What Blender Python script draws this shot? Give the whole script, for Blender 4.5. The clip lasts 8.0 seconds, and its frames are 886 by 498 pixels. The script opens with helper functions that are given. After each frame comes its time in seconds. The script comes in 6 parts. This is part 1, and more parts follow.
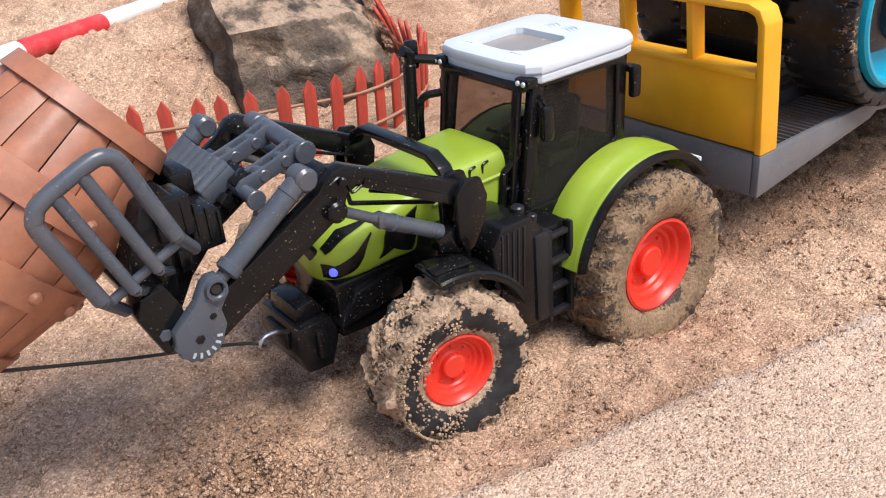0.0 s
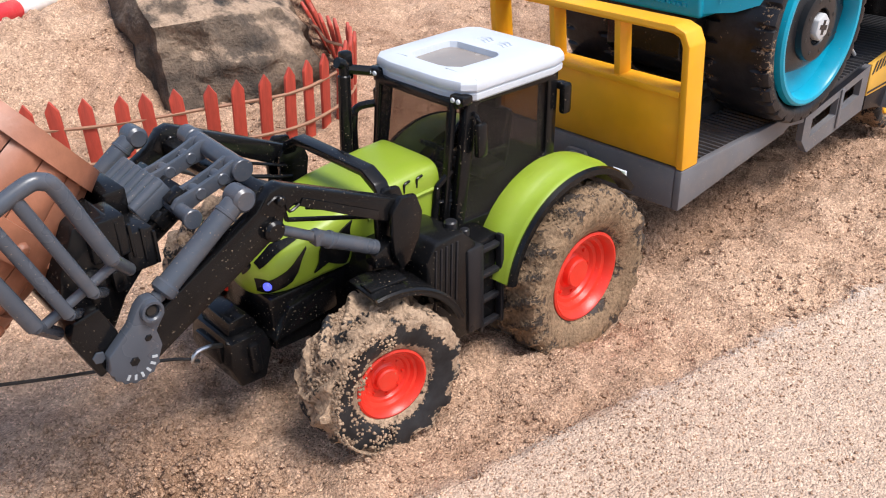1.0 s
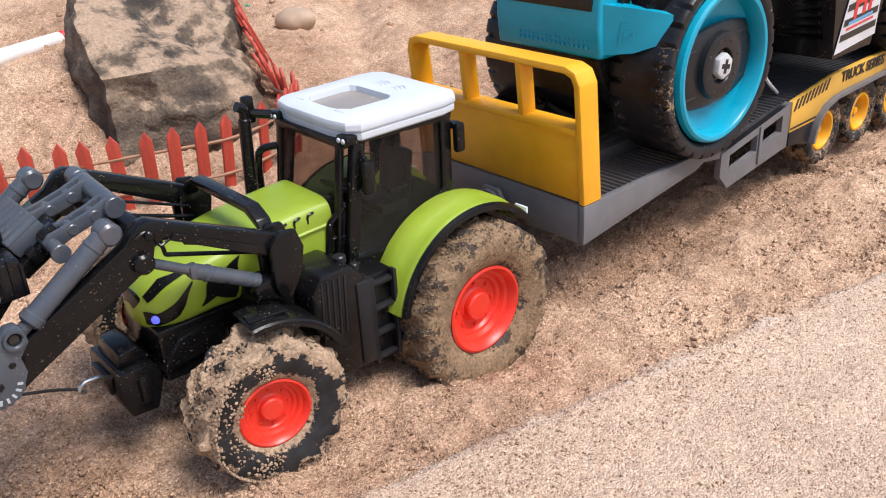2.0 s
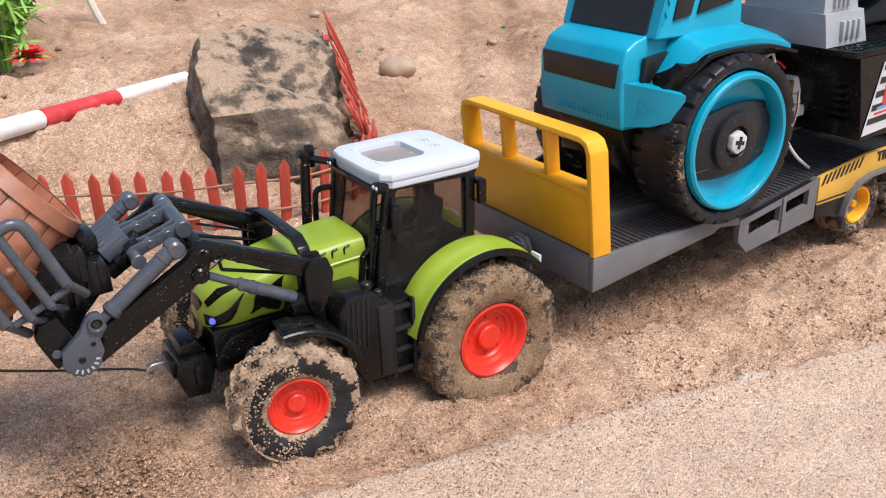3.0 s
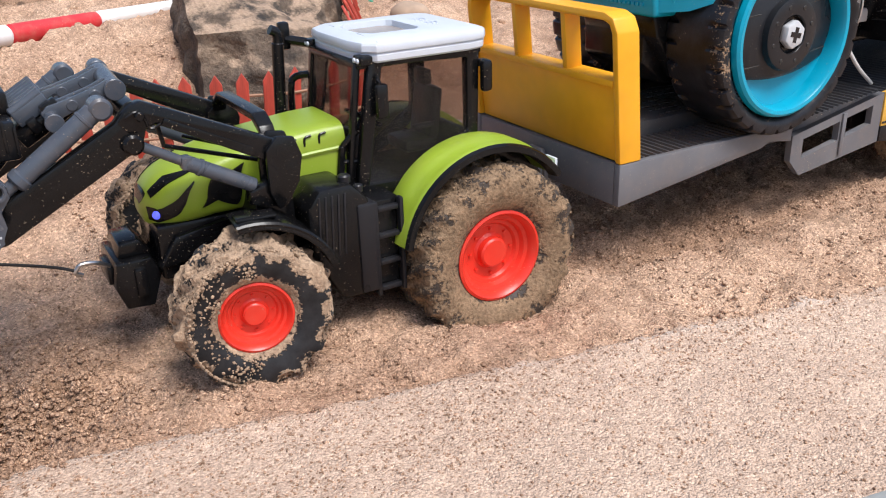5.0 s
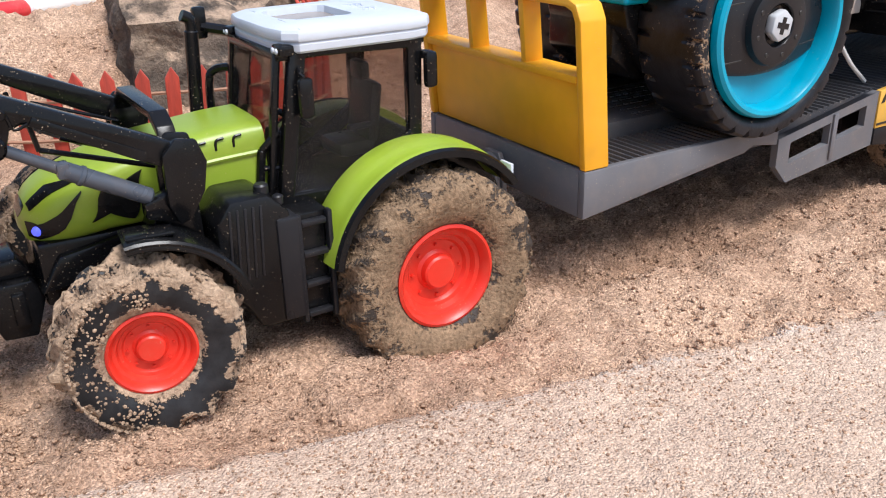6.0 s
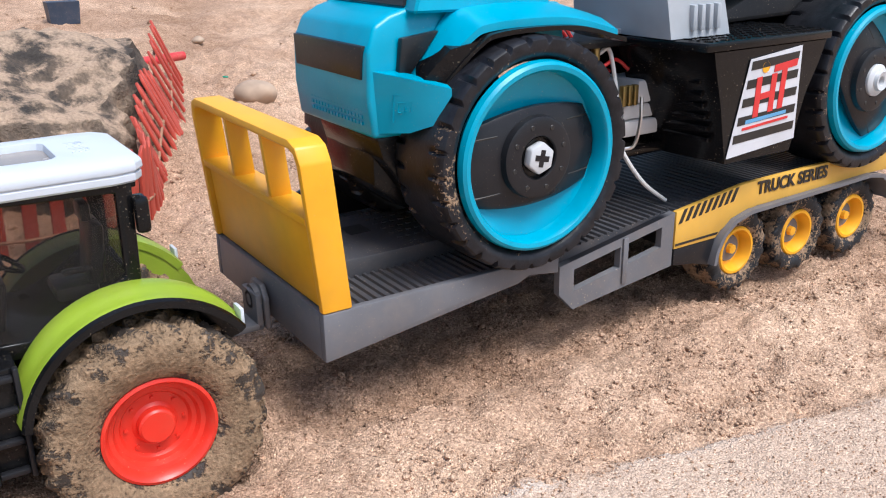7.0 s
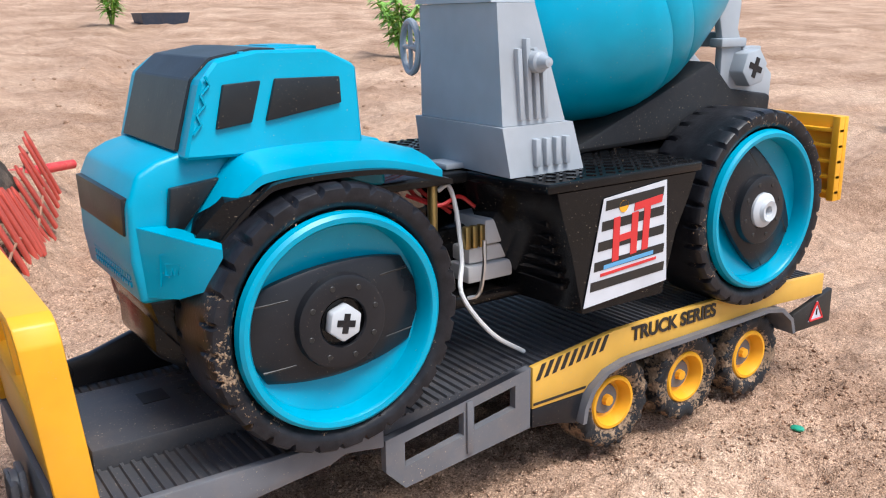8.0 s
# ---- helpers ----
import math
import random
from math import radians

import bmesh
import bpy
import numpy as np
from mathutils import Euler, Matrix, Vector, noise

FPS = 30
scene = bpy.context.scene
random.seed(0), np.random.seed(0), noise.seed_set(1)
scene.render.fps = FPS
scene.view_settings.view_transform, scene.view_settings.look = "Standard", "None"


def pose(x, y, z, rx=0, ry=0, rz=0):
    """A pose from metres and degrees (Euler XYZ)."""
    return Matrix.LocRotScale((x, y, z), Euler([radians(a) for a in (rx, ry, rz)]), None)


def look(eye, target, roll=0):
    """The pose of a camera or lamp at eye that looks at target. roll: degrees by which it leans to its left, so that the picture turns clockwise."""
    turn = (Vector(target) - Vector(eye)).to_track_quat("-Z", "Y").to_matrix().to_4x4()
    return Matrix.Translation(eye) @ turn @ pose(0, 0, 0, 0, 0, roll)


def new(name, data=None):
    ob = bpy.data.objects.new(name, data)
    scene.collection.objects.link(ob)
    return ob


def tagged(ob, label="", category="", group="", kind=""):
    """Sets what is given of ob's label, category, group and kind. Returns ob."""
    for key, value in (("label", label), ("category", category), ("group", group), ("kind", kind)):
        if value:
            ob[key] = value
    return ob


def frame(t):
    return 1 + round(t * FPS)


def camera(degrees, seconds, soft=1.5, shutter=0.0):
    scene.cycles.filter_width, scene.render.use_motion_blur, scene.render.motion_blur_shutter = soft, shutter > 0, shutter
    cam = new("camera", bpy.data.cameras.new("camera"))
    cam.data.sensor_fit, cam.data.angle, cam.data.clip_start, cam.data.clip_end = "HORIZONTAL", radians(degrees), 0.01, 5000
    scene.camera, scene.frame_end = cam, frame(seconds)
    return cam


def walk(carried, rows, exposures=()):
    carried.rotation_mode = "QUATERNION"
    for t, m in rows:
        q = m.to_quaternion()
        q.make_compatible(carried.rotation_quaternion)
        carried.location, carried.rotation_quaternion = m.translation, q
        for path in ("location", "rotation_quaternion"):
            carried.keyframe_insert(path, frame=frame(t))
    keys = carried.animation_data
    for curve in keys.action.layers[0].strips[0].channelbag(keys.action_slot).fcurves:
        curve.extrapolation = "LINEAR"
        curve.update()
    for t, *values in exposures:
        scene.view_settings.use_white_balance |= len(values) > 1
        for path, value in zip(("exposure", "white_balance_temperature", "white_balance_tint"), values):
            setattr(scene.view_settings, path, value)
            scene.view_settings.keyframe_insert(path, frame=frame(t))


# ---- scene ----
# All plan numbers below are in decimetres (toy scale) and are turned into metres by U.
cam = camera(53.4, 8.0, soft=1.1)
PATH = [
    (0, (-0.4360, -0.2724, 0.2836), (-0.1772, 0.0850, 0.0485), -5.31),
    (0.5, (-0.4137, -0.2982, 0.2984), (-0.1765, 0.0691, 0.0559), -5.21),
    (1, (-0.4395, -0.2653, 0.3004), (-0.1487, 0.0583, 0.0540), -1.75),
    (1.5, (-0.3935, -0.2757, 0.2970), (-0.0950, 0.0492, 0.0617), -3.93),
    (1.7, (-0.4040, -0.2930, 0.2940), (-0.1050, 0.0350, 0.0640), -3.80),
    (2.8, (-0.3862, -0.4123, 0.3311), (-0.1365, -0.0294, 0.1285), -1.74),
    (3, (-0.3970, -0.4278, 0.3350), (-0.1543, -0.0395, 0.1342), -1.99),
    (3.5, (-0.4080, -0.4552, 0.3254), (-0.1764, -0.0570, 0.1309), -1.87),
    (4, (-0.4080, -0.4505, 0.3041), (-0.1776, -0.0524, 0.1080), -2.01),
    (4.5, (-0.3817, -0.4152, 0.2712), (-0.1510, -0.0181, 0.0735), -1.94),
    (4.7, (-0.3692, -0.3994, 0.2573), (-0.1377, -0.0027, 0.0597), -1.87),
    (5.8, (-0.3078, -0.3462, 0.2130), (-0.0769, 0.0510, 0.0156), -1.75),
    (6, (-0.2986, -0.3387, 0.2220), (-0.0597, 0.0530, 0.0233), -1.33),
    (6.5, (-0.2337, -0.3558, 0.2414), (0.0119, 0.0385, 0.0564), -1.39),
    (7, (-0.1730, -0.3742, 0.2557), (0.0825, 0.0198, 0.0841), -0.85),
    (7.5, (-0.1066, -0.3755, 0.2686), (0.1559, 0.0234, 0.1204), -1.03),
    (8, (-0.0535, -0.3569, 0.2750), (0.2189, 0.0419, 0.1459), -0.87),
]
# the picture turns a little cooler towards the end
TINT = [(0.0, 0.38, 6350, 10), (1.5, 0.36, 6350, 10), (3.0, 0.25, 6350, 10), (4.7, 0.28, 6300, 10), (6.0, 0.35, 6100, 9), (7.0, 0.35, 5950, 8), (8.0, 0.36, 5950, 7)]
walk(cam, [(t, look(eye, target, roll)) for t, eye, target, roll in PATH], TINT)

# ---- light ----
SUN_UP, SUN_TURN = radians(62), radians(165)
world = bpy.data.worlds.new("sky")
scene.world = world
world.use_nodes = True
wn = world.node_tree.nodes
sky = wn.new("ShaderNodeTexSky")
sky.sky_type, sky.sun_disc, sky.sun_elevation, sky.sun_rotation = "NISHITA", False, SUN_UP, SUN_TURN
sky.dust_density, sky.air_density = 3.0, 1.0
world.node_tree.links.new(sky.outputs[0], wn["Background"].inputs[0])
wn["Background"].inputs[1].default_value = 0.145
sun = new("sun", bpy.data.lights.new("sun", "SUN"))
sun.data.energy, sun.data.angle, sun.data.color = 3.05, radians(26), (1.0, 0.97, 0.945)
sun.matrix_world = look((math.sin(SUN_TURN) * math.cos(SUN_UP), math.cos(SUN_TURN) * math.cos(SUN_UP), math.sin(SUN_UP)), (0, 0, 0))

# ---- helpers of this scene ----
U = 0.1


def thing(name, base, label, category, group="", kind=""):
    ob = new(name)
    ob.location = [v * U for v in base]
    ob.empty_display_size = 0.01
    return tagged(ob, label, category, group, kind)


def finish(bm, mat, name, origin=(0, 0, 0), angle=38):
    """A mesh from a bmesh in plan units, moved so that origin is its zero."""
    bmesh.ops.recalc_face_normals(bm, faces=bm.faces)
    o = Vector(origin)
    for v in bm.verts:
        v.co = (v.co - o) * U
    lim = radians(angle)
    for f in bm.faces:
        f.smooth = True
    for e in bm.edges:
        if len(e.link_faces) == 2 and e.calc_face_angle(0) > lim:
            e.smooth = False
    me = bpy.data.meshes.new(name)
    bm.to_mesh(me)
    bm.free()
    for m in mat if isinstance(mat, (list, tuple)) else [mat]:
        me.materials.append(m)
    return me


def root_of(ob):
    while ob.parent:
        ob = ob.parent
    return ob


def part(name, bm, mat, parent, label="", angle=38):
    top = root_of(parent)
    ob = new(name, finish(bm, mat, name, [c / U for c in top.location], angle))
    ob.parent = parent
    return tagged(ob, label)


def solo(name, bm, mat, label, category, group="", kind="", base=(0, 0, 0), angle=38):
    ob = new(name, finish(bm, mat, name, base, angle))
    ob.location = [v * U for v in base]
    return tagged(ob, label, category, group, kind)


def join(*bms):
    out = bms[0]
    for b in bms[1:]:
        me = bpy.data.meshes.new("tmp")
        b.to_mesh(me)
        b.free()
        out.from_mesh(me)
        bpy.data.meshes.remove(me)
    return out


def bevelled(bm, width, seg=2):
    if width > 0:
        es = [e for e in bm.edges if len(e.link_faces) == 2 and e.calc_face_angle(0) > 0.35]
        bmesh.ops.bevel(bm, geom=es, offset=width, segments=seg, affect="EDGES", profile=0.5, clamp_overlap=True)
    return bm


def box(x0, x1, y0, y1, z0, z1, bev=0.012, seg=2):
    bm = bmesh.new()
    bmesh.ops.create_cube(bm, size=1)
    for v in bm.verts:
        v.co = Vector((x0 + (v.co.x + .5) * (x1 - x0), y0 + (v.co.y + .5) * (y1 - y0), z0 + (v.co.z + .5) * (z1 - z0)))
    return bevelled(bm, bev, seg)


def prism(outline, axis, lo, hi, bev=0.012, seg=2, hi_scale=1.0):
    """An outline swept along an axis: y takes (x, z), x takes (y, z), z takes (x, y)."""
    bm = bmesh.new()
    put = {"y": lambda a, b, c: (a, c, b), "x": lambda a, b, c: (c, a, b), "z": lambda a, b, c: (a, b, c)}[axis]
    ca, cb = sum(p[0] for p in outline) / len(outline), sum(p[1] for p in outline) / len(outline)
    low = [bm.verts.new(put(a, b, lo)) for a, b in outline]
    top = [bm.verts.new(put(ca + (a - ca) * hi_scale, cb + (b - cb) * hi_scale, hi)) for a, b in outline]
    n = len(outline)
    for i in range(n):
        bm.faces.new((low[i], low[(i + 1) % n], top[(i + 1) % n], top[i]))
    bm.faces.new(low[::-1])
    bm.faces.new(top)
    bmesh.ops.recalc_face_normals(bm, faces=bm.faces)
    return bevelled(bm, bev, seg)


def loft(loops, closed=True, caps=True):
    bm = bmesh.new()
    rows = [[bm.verts.new(p) for p in loop] for loop in loops]
    n = len(rows[0])
    for a, b in zip(rows, rows[1:]):
        for i in range(n if closed else n - 1):
            bm.faces.new((a[i], a[(i + 1) % n], b[(i + 1) % n], b[i]))
    if caps:
        bm.faces.new(rows[0][::-1])
        bm.faces.new(rows[-1])
    return bm


def lathe(profile, centre, axis=(0, 1, 0), seg=40, caps=False):
    """A profile of (radius, along) turned round an axis through centre."""
    bm = bmesh.new()
    a = Vector(axis).normalized()
    side = a.orthogonal().normalized()
    other = a.cross(side)
    c = Vector(centre)
    rows = []
    for r, h in profile:
        rows.append([bm.verts.new(c + a * h + (side * math.cos(i * math.tau / seg) + other * math.sin(i * math.tau / seg)) * max(r, 1e-4)) for i in range(seg)])
    for p, q in zip(rows, rows[1:]):
        for i in range(seg):
            bm.faces.new((p[i], p[(i + 1) % seg], q[(i + 1) % seg], q[i]))
    if caps:
        bm.faces.new(rows[0][::-1])
        bm.faces.new(rows[-1])
    return bm


def rod(p, q, r, seg=14, r2=None):
    p, q = Vector(p), Vector(q)
    d = (q - p).length
    e = min(r * 0.25, d * 0.2)
    r2 = r if r2 is None else r2
    return lathe([(r - e, 0), (r, e), (r2, d - e), (r2 - e, d)], p, q - p, seg, True)


def smooth_line(points, steps=8):
    pts = [Vector(p) for p in points]
    pts = [2 * pts[0] - pts[1]] + pts + [2 * pts[-1] - pts[-2]]
    out = []
    for k in range(1, len(pts) - 2):
        a, b, c, d = pts[k - 1:k + 3]
        for i in range(steps):
            t = i / steps
            out.append(0.5 * (2 * b + (c - a) * t + (2 * a - 5 * b + 4 * c - d) * t * t + (3 * b - a - 3 * c + d) * t ** 3))
    return out + [pts[-2]]


def tube(points, r, seg=8, steps=0):
    pts = smooth_line(points, steps) if steps else [Vector(p) for p in points]
    loops = []
    up = Vector((0.13, 0.21, 0.97))
    for i, p in enumerate(pts):
        d = (pts[min(i + 1, len(pts) - 1)] - pts[max(i - 1, 0)]).normalized()
        s = d.cross(up).normalized() if d.cross(up).length > 1e-3 else d.orthogonal().normalized()
        u = s.cross(d)
        loops.append([p + (s * math.cos(k * math.tau / seg) + u * math.sin(k * math.tau / seg)) * r for k in range(seg)])
    return loft(loops)


def moved(bm, m):
    bmesh.ops.transform(bm, matrix=m, verts=bm.verts)
    return bm


def about(centre, axis, degrees):
    c = Vector(centre)
    return Matrix.Translation(c) @ Matrix.Rotation(radians(degrees), 4, Vector(axis)) @ Matrix.Translation(-c)


def smoothstep(a, b, x):
    t = min(1.0, max(0.0, (x - a) / (b - a)))
    return t * t * (3 - 2 * t)


def fbm(x, y, z=0.0, octaves=4):
    return noise.fractal(Vector((x, y, z)), 0.9, 2.1, octaves)


# ---- materials ----
def nodes_of(name):
    m = bpy.data.materials.new(name)
    m.use_nodes = True
    nt = m.node_tree
    return m, nt, nt.nodes["Principled BSDF"]


def add(nt, kind, **values):
    n = nt.nodes.new(kind)
    for k, v in values.items():
        n.inputs[k].default_value = v
    return n


def noise_at(nt, coords, scale, detail=4.0, rough=0.6):
    n = add(nt, "ShaderNodeTexNoise", Scale=scale, Detail=detail, Roughness=rough)
    nt.links.new(coords, n.inputs["Vector"])
    return n.outputs["Fac"]


def ramp(nt, fac, stops):
    n = nt.nodes.new("ShaderNodeValToRGB")
    el = n.color_ramp.elements
    while len(el) < len(stops):
        el.new(0.5)
    for e, (p, c) in zip(el, stops):
        e.position = p
        e.color = (*c, 1) if len(c) == 3 else c
    nt.links.new(fac, n.inputs[0])
    return n.outputs[0]


def mix(nt, fac, a, b, how="MIX"):
    n = nt.nodes.new("ShaderNodeMix")
    n.data_type, n.blend_type = "RGBA", how
    for sock, v in ((0, fac), (6, a), (7, b)):
        if isinstance(v, (int, float)):
            n.inputs[sock].default_value = v
        elif isinstance(v, tuple):
            n.inputs[sock].default_value = (*v, 1)
        else:
            nt.links.new(v, n.inputs[sock])
    return n.outputs[2]


def calc(nt, op, a, b=0.0, clamp=False):
    n = nt.nodes.new("ShaderNodeMath")
    n.operation, n.use_clamp = op, clamp
    for sock, v in ((0, a), (1, b)):
        if isinstance(v, (int, float)):
            n.inputs[sock].default_value = v
        else:
            nt.links.new(v, n.inputs[sock])
    return n.outputs[0]


def bump(nt, bsdf, height, strength, distance):
    n = add(nt, "ShaderNodeBump", Strength=strength, Distance=distance)
    nt.links.new(height, n.inputs["Height"])
    nt.links.new(n.outputs[0], bsdf.inputs["Normal"])


SAND = (0.42, 0.285, 0.18)


def plastic(name, colour, rough=0.38, dust=0.5, metallic=0.0, worn=0.12, film=0.22, shine=0.5):
    """Moulded plastic: slight unevenness of tone, scuffs in the gloss, and grains of sand stuck on it."""
    m, nt, b = nodes_of(name)
    at = nt.nodes.new("ShaderNodeTexCoord").outputs["Object"]
    big = noise_at(nt, at, 25, 3)
    fine = noise_at(nt, at, 420, 3)
    dark = tuple(c * (1 - worn) for c in colour)
    light = tuple(min(1, c * (1 + worn * .6) + .004) for c in colour)
    tone = ramp(nt, big, [(0.3, dark), (0.7, light)])
    grain = ramp(nt, noise_at(nt, at, 900, 2, .5), [(0.70 - .02 * dust, (0, 0, 0)), (0.74 - .02 * dust, (1, 1, 1))])
    area = ramp(nt, noise_at(nt, at, 40, 4), [(0.40, (0, 0, 0)), (0.58, (1, 1, 1))])
    spots = calc(nt, "MULTIPLY", grain, area)
    film = calc(nt, "MULTIPLY", ramp(nt, noise_at(nt, at, 60, 6, .7), [(0.48, (0, 0, 0)), (0.8, (1, 1, 1))]), film * dust)
    tone = mix(nt, film, tone, SAND)
    tone = mix(nt, calc(nt, "MULTIPLY", spots, min(1, dust)), tone, (0.5, 0.38, 0.26))
    nt.links.new(tone, b.inputs["Base Color"])
    nt.links.new(calc(nt, "ADD", calc(nt, "MULTIPLY", big, 0.2), rough - 0.1 + 0.06 * dust, True), b.inputs["Roughness"])
    b.inputs["Metallic"].default_value = metallic
    b.inputs["Specular IOR Level"].default_value = shine
    bump(nt, b, calc(nt, "ADD", fine, calc(nt, "MULTIPLY", spots, 2.0)), 0.12, 0.0004)
    return m


def sand_material():
    m, nt, b = nodes_of("sand")
    at = nt.nodes.new("ShaderNodeTexCoord").outputs["Object"]
    patch = noise_at(nt, at, 4.5, 5, .6)
    clod = noise_at(nt, at, 60, 5, .65)
    grit = noise_at(nt, at, 760, 3, .6)
    vor = add(nt, "ShaderNodeTexVoronoi", Scale=900.0)
    nt.links.new(at, vor.inputs["Vector"])
    each = nt.nodes.new("ShaderNodeSeparateColor")
    nt.links.new(vor.outputs["Color"], each.inputs[0])
    grains = ramp(nt, each.outputs[0], [(0.0, (0.38, 0.34, 0.31)), (0.22, (0.78, 0.75, 0.73)), (0.5, (1.0, 0.99, 0.98)), (0.85, (1.25, 1.24, 1.22)), (1.0, (1.9, 1.9, 1.88))])
    # sand tone; its darkest stop also stands in for the shade in ruts
    tone = ramp(nt, patch, [(0.30, (0.36, 0.225, 0.148)), (0.50, (0.51, 0.343, 0.240)), (0.70, (0.635, 0.450, 0.325))])
    # shade between clods, grit and crumbs is put into the colour: low noise darkens
    tone = mix(nt, 0.75, tone, ramp(nt, clod, [(0.32, (0.68, 0.64, 0.60)), (0.62, (1.05, 1.05, 1.05))]), "MULTIPLY")
    tone = mix(nt, 0.8, tone, ramp(nt, grit, [(0.32, (0.66, 0.62, 0.59)), (0.48, (0.99, 0.99, 0.99)), (0.68, (1.2, 1.2, 1.19))]), "MULTIPLY")
    crumb = noise_at(nt, at, 230, 4, .6)
    tone = mix(nt, 0.7, tone, grains, "MULTIPLY")
    tone = mix(nt, 0.85, tone, ramp(nt, crumb, [(0.28, (0.74, 0.70, 0.66)), (0.44, (0.99, 0.98, 0.97)), (0.70, (1.10, 1.10, 1.09))]), "MULTIPLY")
    # wide darker patches paint the shadows of uneven ground into the colour
    broad_shade = noise_at(nt, at, 1.7, 5, .65)
    tone = mix(nt, 0.7, tone, ramp(nt, broad_shade, [(0.36, (0.70, 0.64, 0.58)), (0.48, (1.0, 1.0, 1.0)), (0.66, (1.1, 1.09, 1.07))]), "MULTIPLY")
    # the paler, firm sand over the slab
    pale = nt.nodes.new("ShaderNodeAttribute")
    pale.attribute_name = "pale"
    firm = mix(nt, 0.85, ramp(nt, patch, [(0.3, (0.525, 0.381, 0.284)), (0.7, (0.66, 0.498, 0.382))]), ramp(nt, grit, [(0.32, (0.78, 0.74, 0.71)), (0.48, (0.99, 0.98, 0.97)), (0.68, (1.12, 1.12, 1.12))]), "MULTIPLY")
    firm = mix(nt, 0.42, firm, grains, "MULTIPLY")
    firm = mix(nt, 0.5, firm, ramp(nt, crumb, [(0.30, (0.74, 0.71, 0.68)), (0.46, (0.99, 0.98, 0.98)), (0.70, (1.08, 1.08, 1.08))]), "MULTIPLY")
    tone = mix(nt, pale.outputs["Fac"], tone, firm)
    darkened = nt.nodes.new("ShaderNodeAttribute")
    darkened.attribute_name = "darkened"
    tone = mix(nt, calc(nt, "MULTIPLY", darkened.outputs["Fac"], 0.6), tone, mix(nt, 1.0, tone, (0.42, 0.36, 0.30), "MULTIPLY"))
    chalk = nt.nodes.new("ShaderNodeAttribute")
    chalk.attribute_name = "chalk"
    tone = mix(nt, calc(nt, "MULTIPLY", chalk.outputs["Fac"], calc(nt, "MULTIPLY", clod, 1.1, True)), tone, (0.72, 0.63, 0.55))
    nt.links.new(tone, b.inputs["Base Color"])
    b.inputs["Roughness"].default_value = 0.95
    b.inputs["Specular IOR Level"].default_value = 0.15
    h = calc(nt, "ADD", calc(nt, "MULTIPLY", clod, 1.5), calc(nt, "ADD", calc(nt, "MULTIPLY", grit, 0.6), calc(nt, "MULTIPLY", vor.outputs["Distance"], -0.8)))
    h = calc(nt, "ADD", h, calc(nt, "MULTIPLY", crumb, 1.6))
    bump(nt, b, h, 0.9, 0.0015)
    return m


def rubber_material(name, mud_tone, base=(0.013, 0.013, 0.014), patchy=1.6, rough=0.5):
    """Black rubber under a crust of sand, where the mesh carries it."""
    m, nt, b = nodes_of(name)
    at = nt.nodes.new("ShaderNodeTexCoord").outputs["Object"]
    mud = nt.nodes.new("ShaderNodeAttribute")
    mud.attribute_name = "mud"
    grit = noise_at(nt, at, 520, 3, .6)
    clod = noise_at(nt, at, 110, 5, .65)
    crust = mix(nt, 0.8, ramp(nt, clod, [(0.3, tuple(c * .6 for c in mud_tone)), (0.7, mud_tone)]), ramp(nt, grit, [(0.3, (0.45, 0.42, 0.4)), (0.7, (1.25, 1.22, 1.2))]), "MULTIPLY")
    cover = ramp(nt, calc(nt, "ADD", mud.outputs["Fac"], calc(nt, "MULTIPLY", calc(nt, "SUBTRACT", calc(nt, "ADD", clod, grit), 1.0), patchy)), [(0.42, (0, 0, 0)), (0.56, (1, 1, 1))])
    skin = ramp(nt, clod, [(0.35, base), (0.75, tuple(c * 2.2 + .008 for c in base))])
    nt.links.new(mix(nt, cover, skin, crust), b.inputs["Base Color"])
    nt.links.new(calc(nt, "ADD", calc(nt, "MULTIPLY", cover, 0.92 - rough), rough), b.inputs["Roughness"])
    b.inputs["Specular IOR Level"].default_value = 0.3
    bump(nt, b, calc(nt, "MULTIPLY", calc(nt, "ADD", grit, clod), calc(nt, "ADD", calc(nt, "MULTIPLY", cover, 1.0), 0.12)), 0.8, 0.0014)
    return m


def glass_material():
    m, nt, b = nodes_of("smoky_glass")
    at = nt.nodes.new("ShaderNodeTexCoord").outputs["Object"]
    b.inputs["Base Color"].default_value = (0.53, 0.47, 0.435, 1)
    b.inputs["Transmission Weight"].default_value = 0.985
    b.inputs["IOR"].default_value = 1.12
    nt.links.new(calc(nt, "MULTIPLY", ramp(nt, noise_at(nt, at, 50, 5, .7), [(0.4, (0.05, 0.05, 0.05)), (0.8, (0.4, 0.4, 0.4))]), 0.3), b.inputs["Roughness"])
    return m


def glow_material(name, colour, power):
    m, nt, b = nodes_of(name)
    b.inputs["Base Color"].default_value = (*colour, 1)
    b.inputs["Emission Color"].default_value = (*colour, 1)
    b.inputs["Emission Strength"].default_value = power
    return m


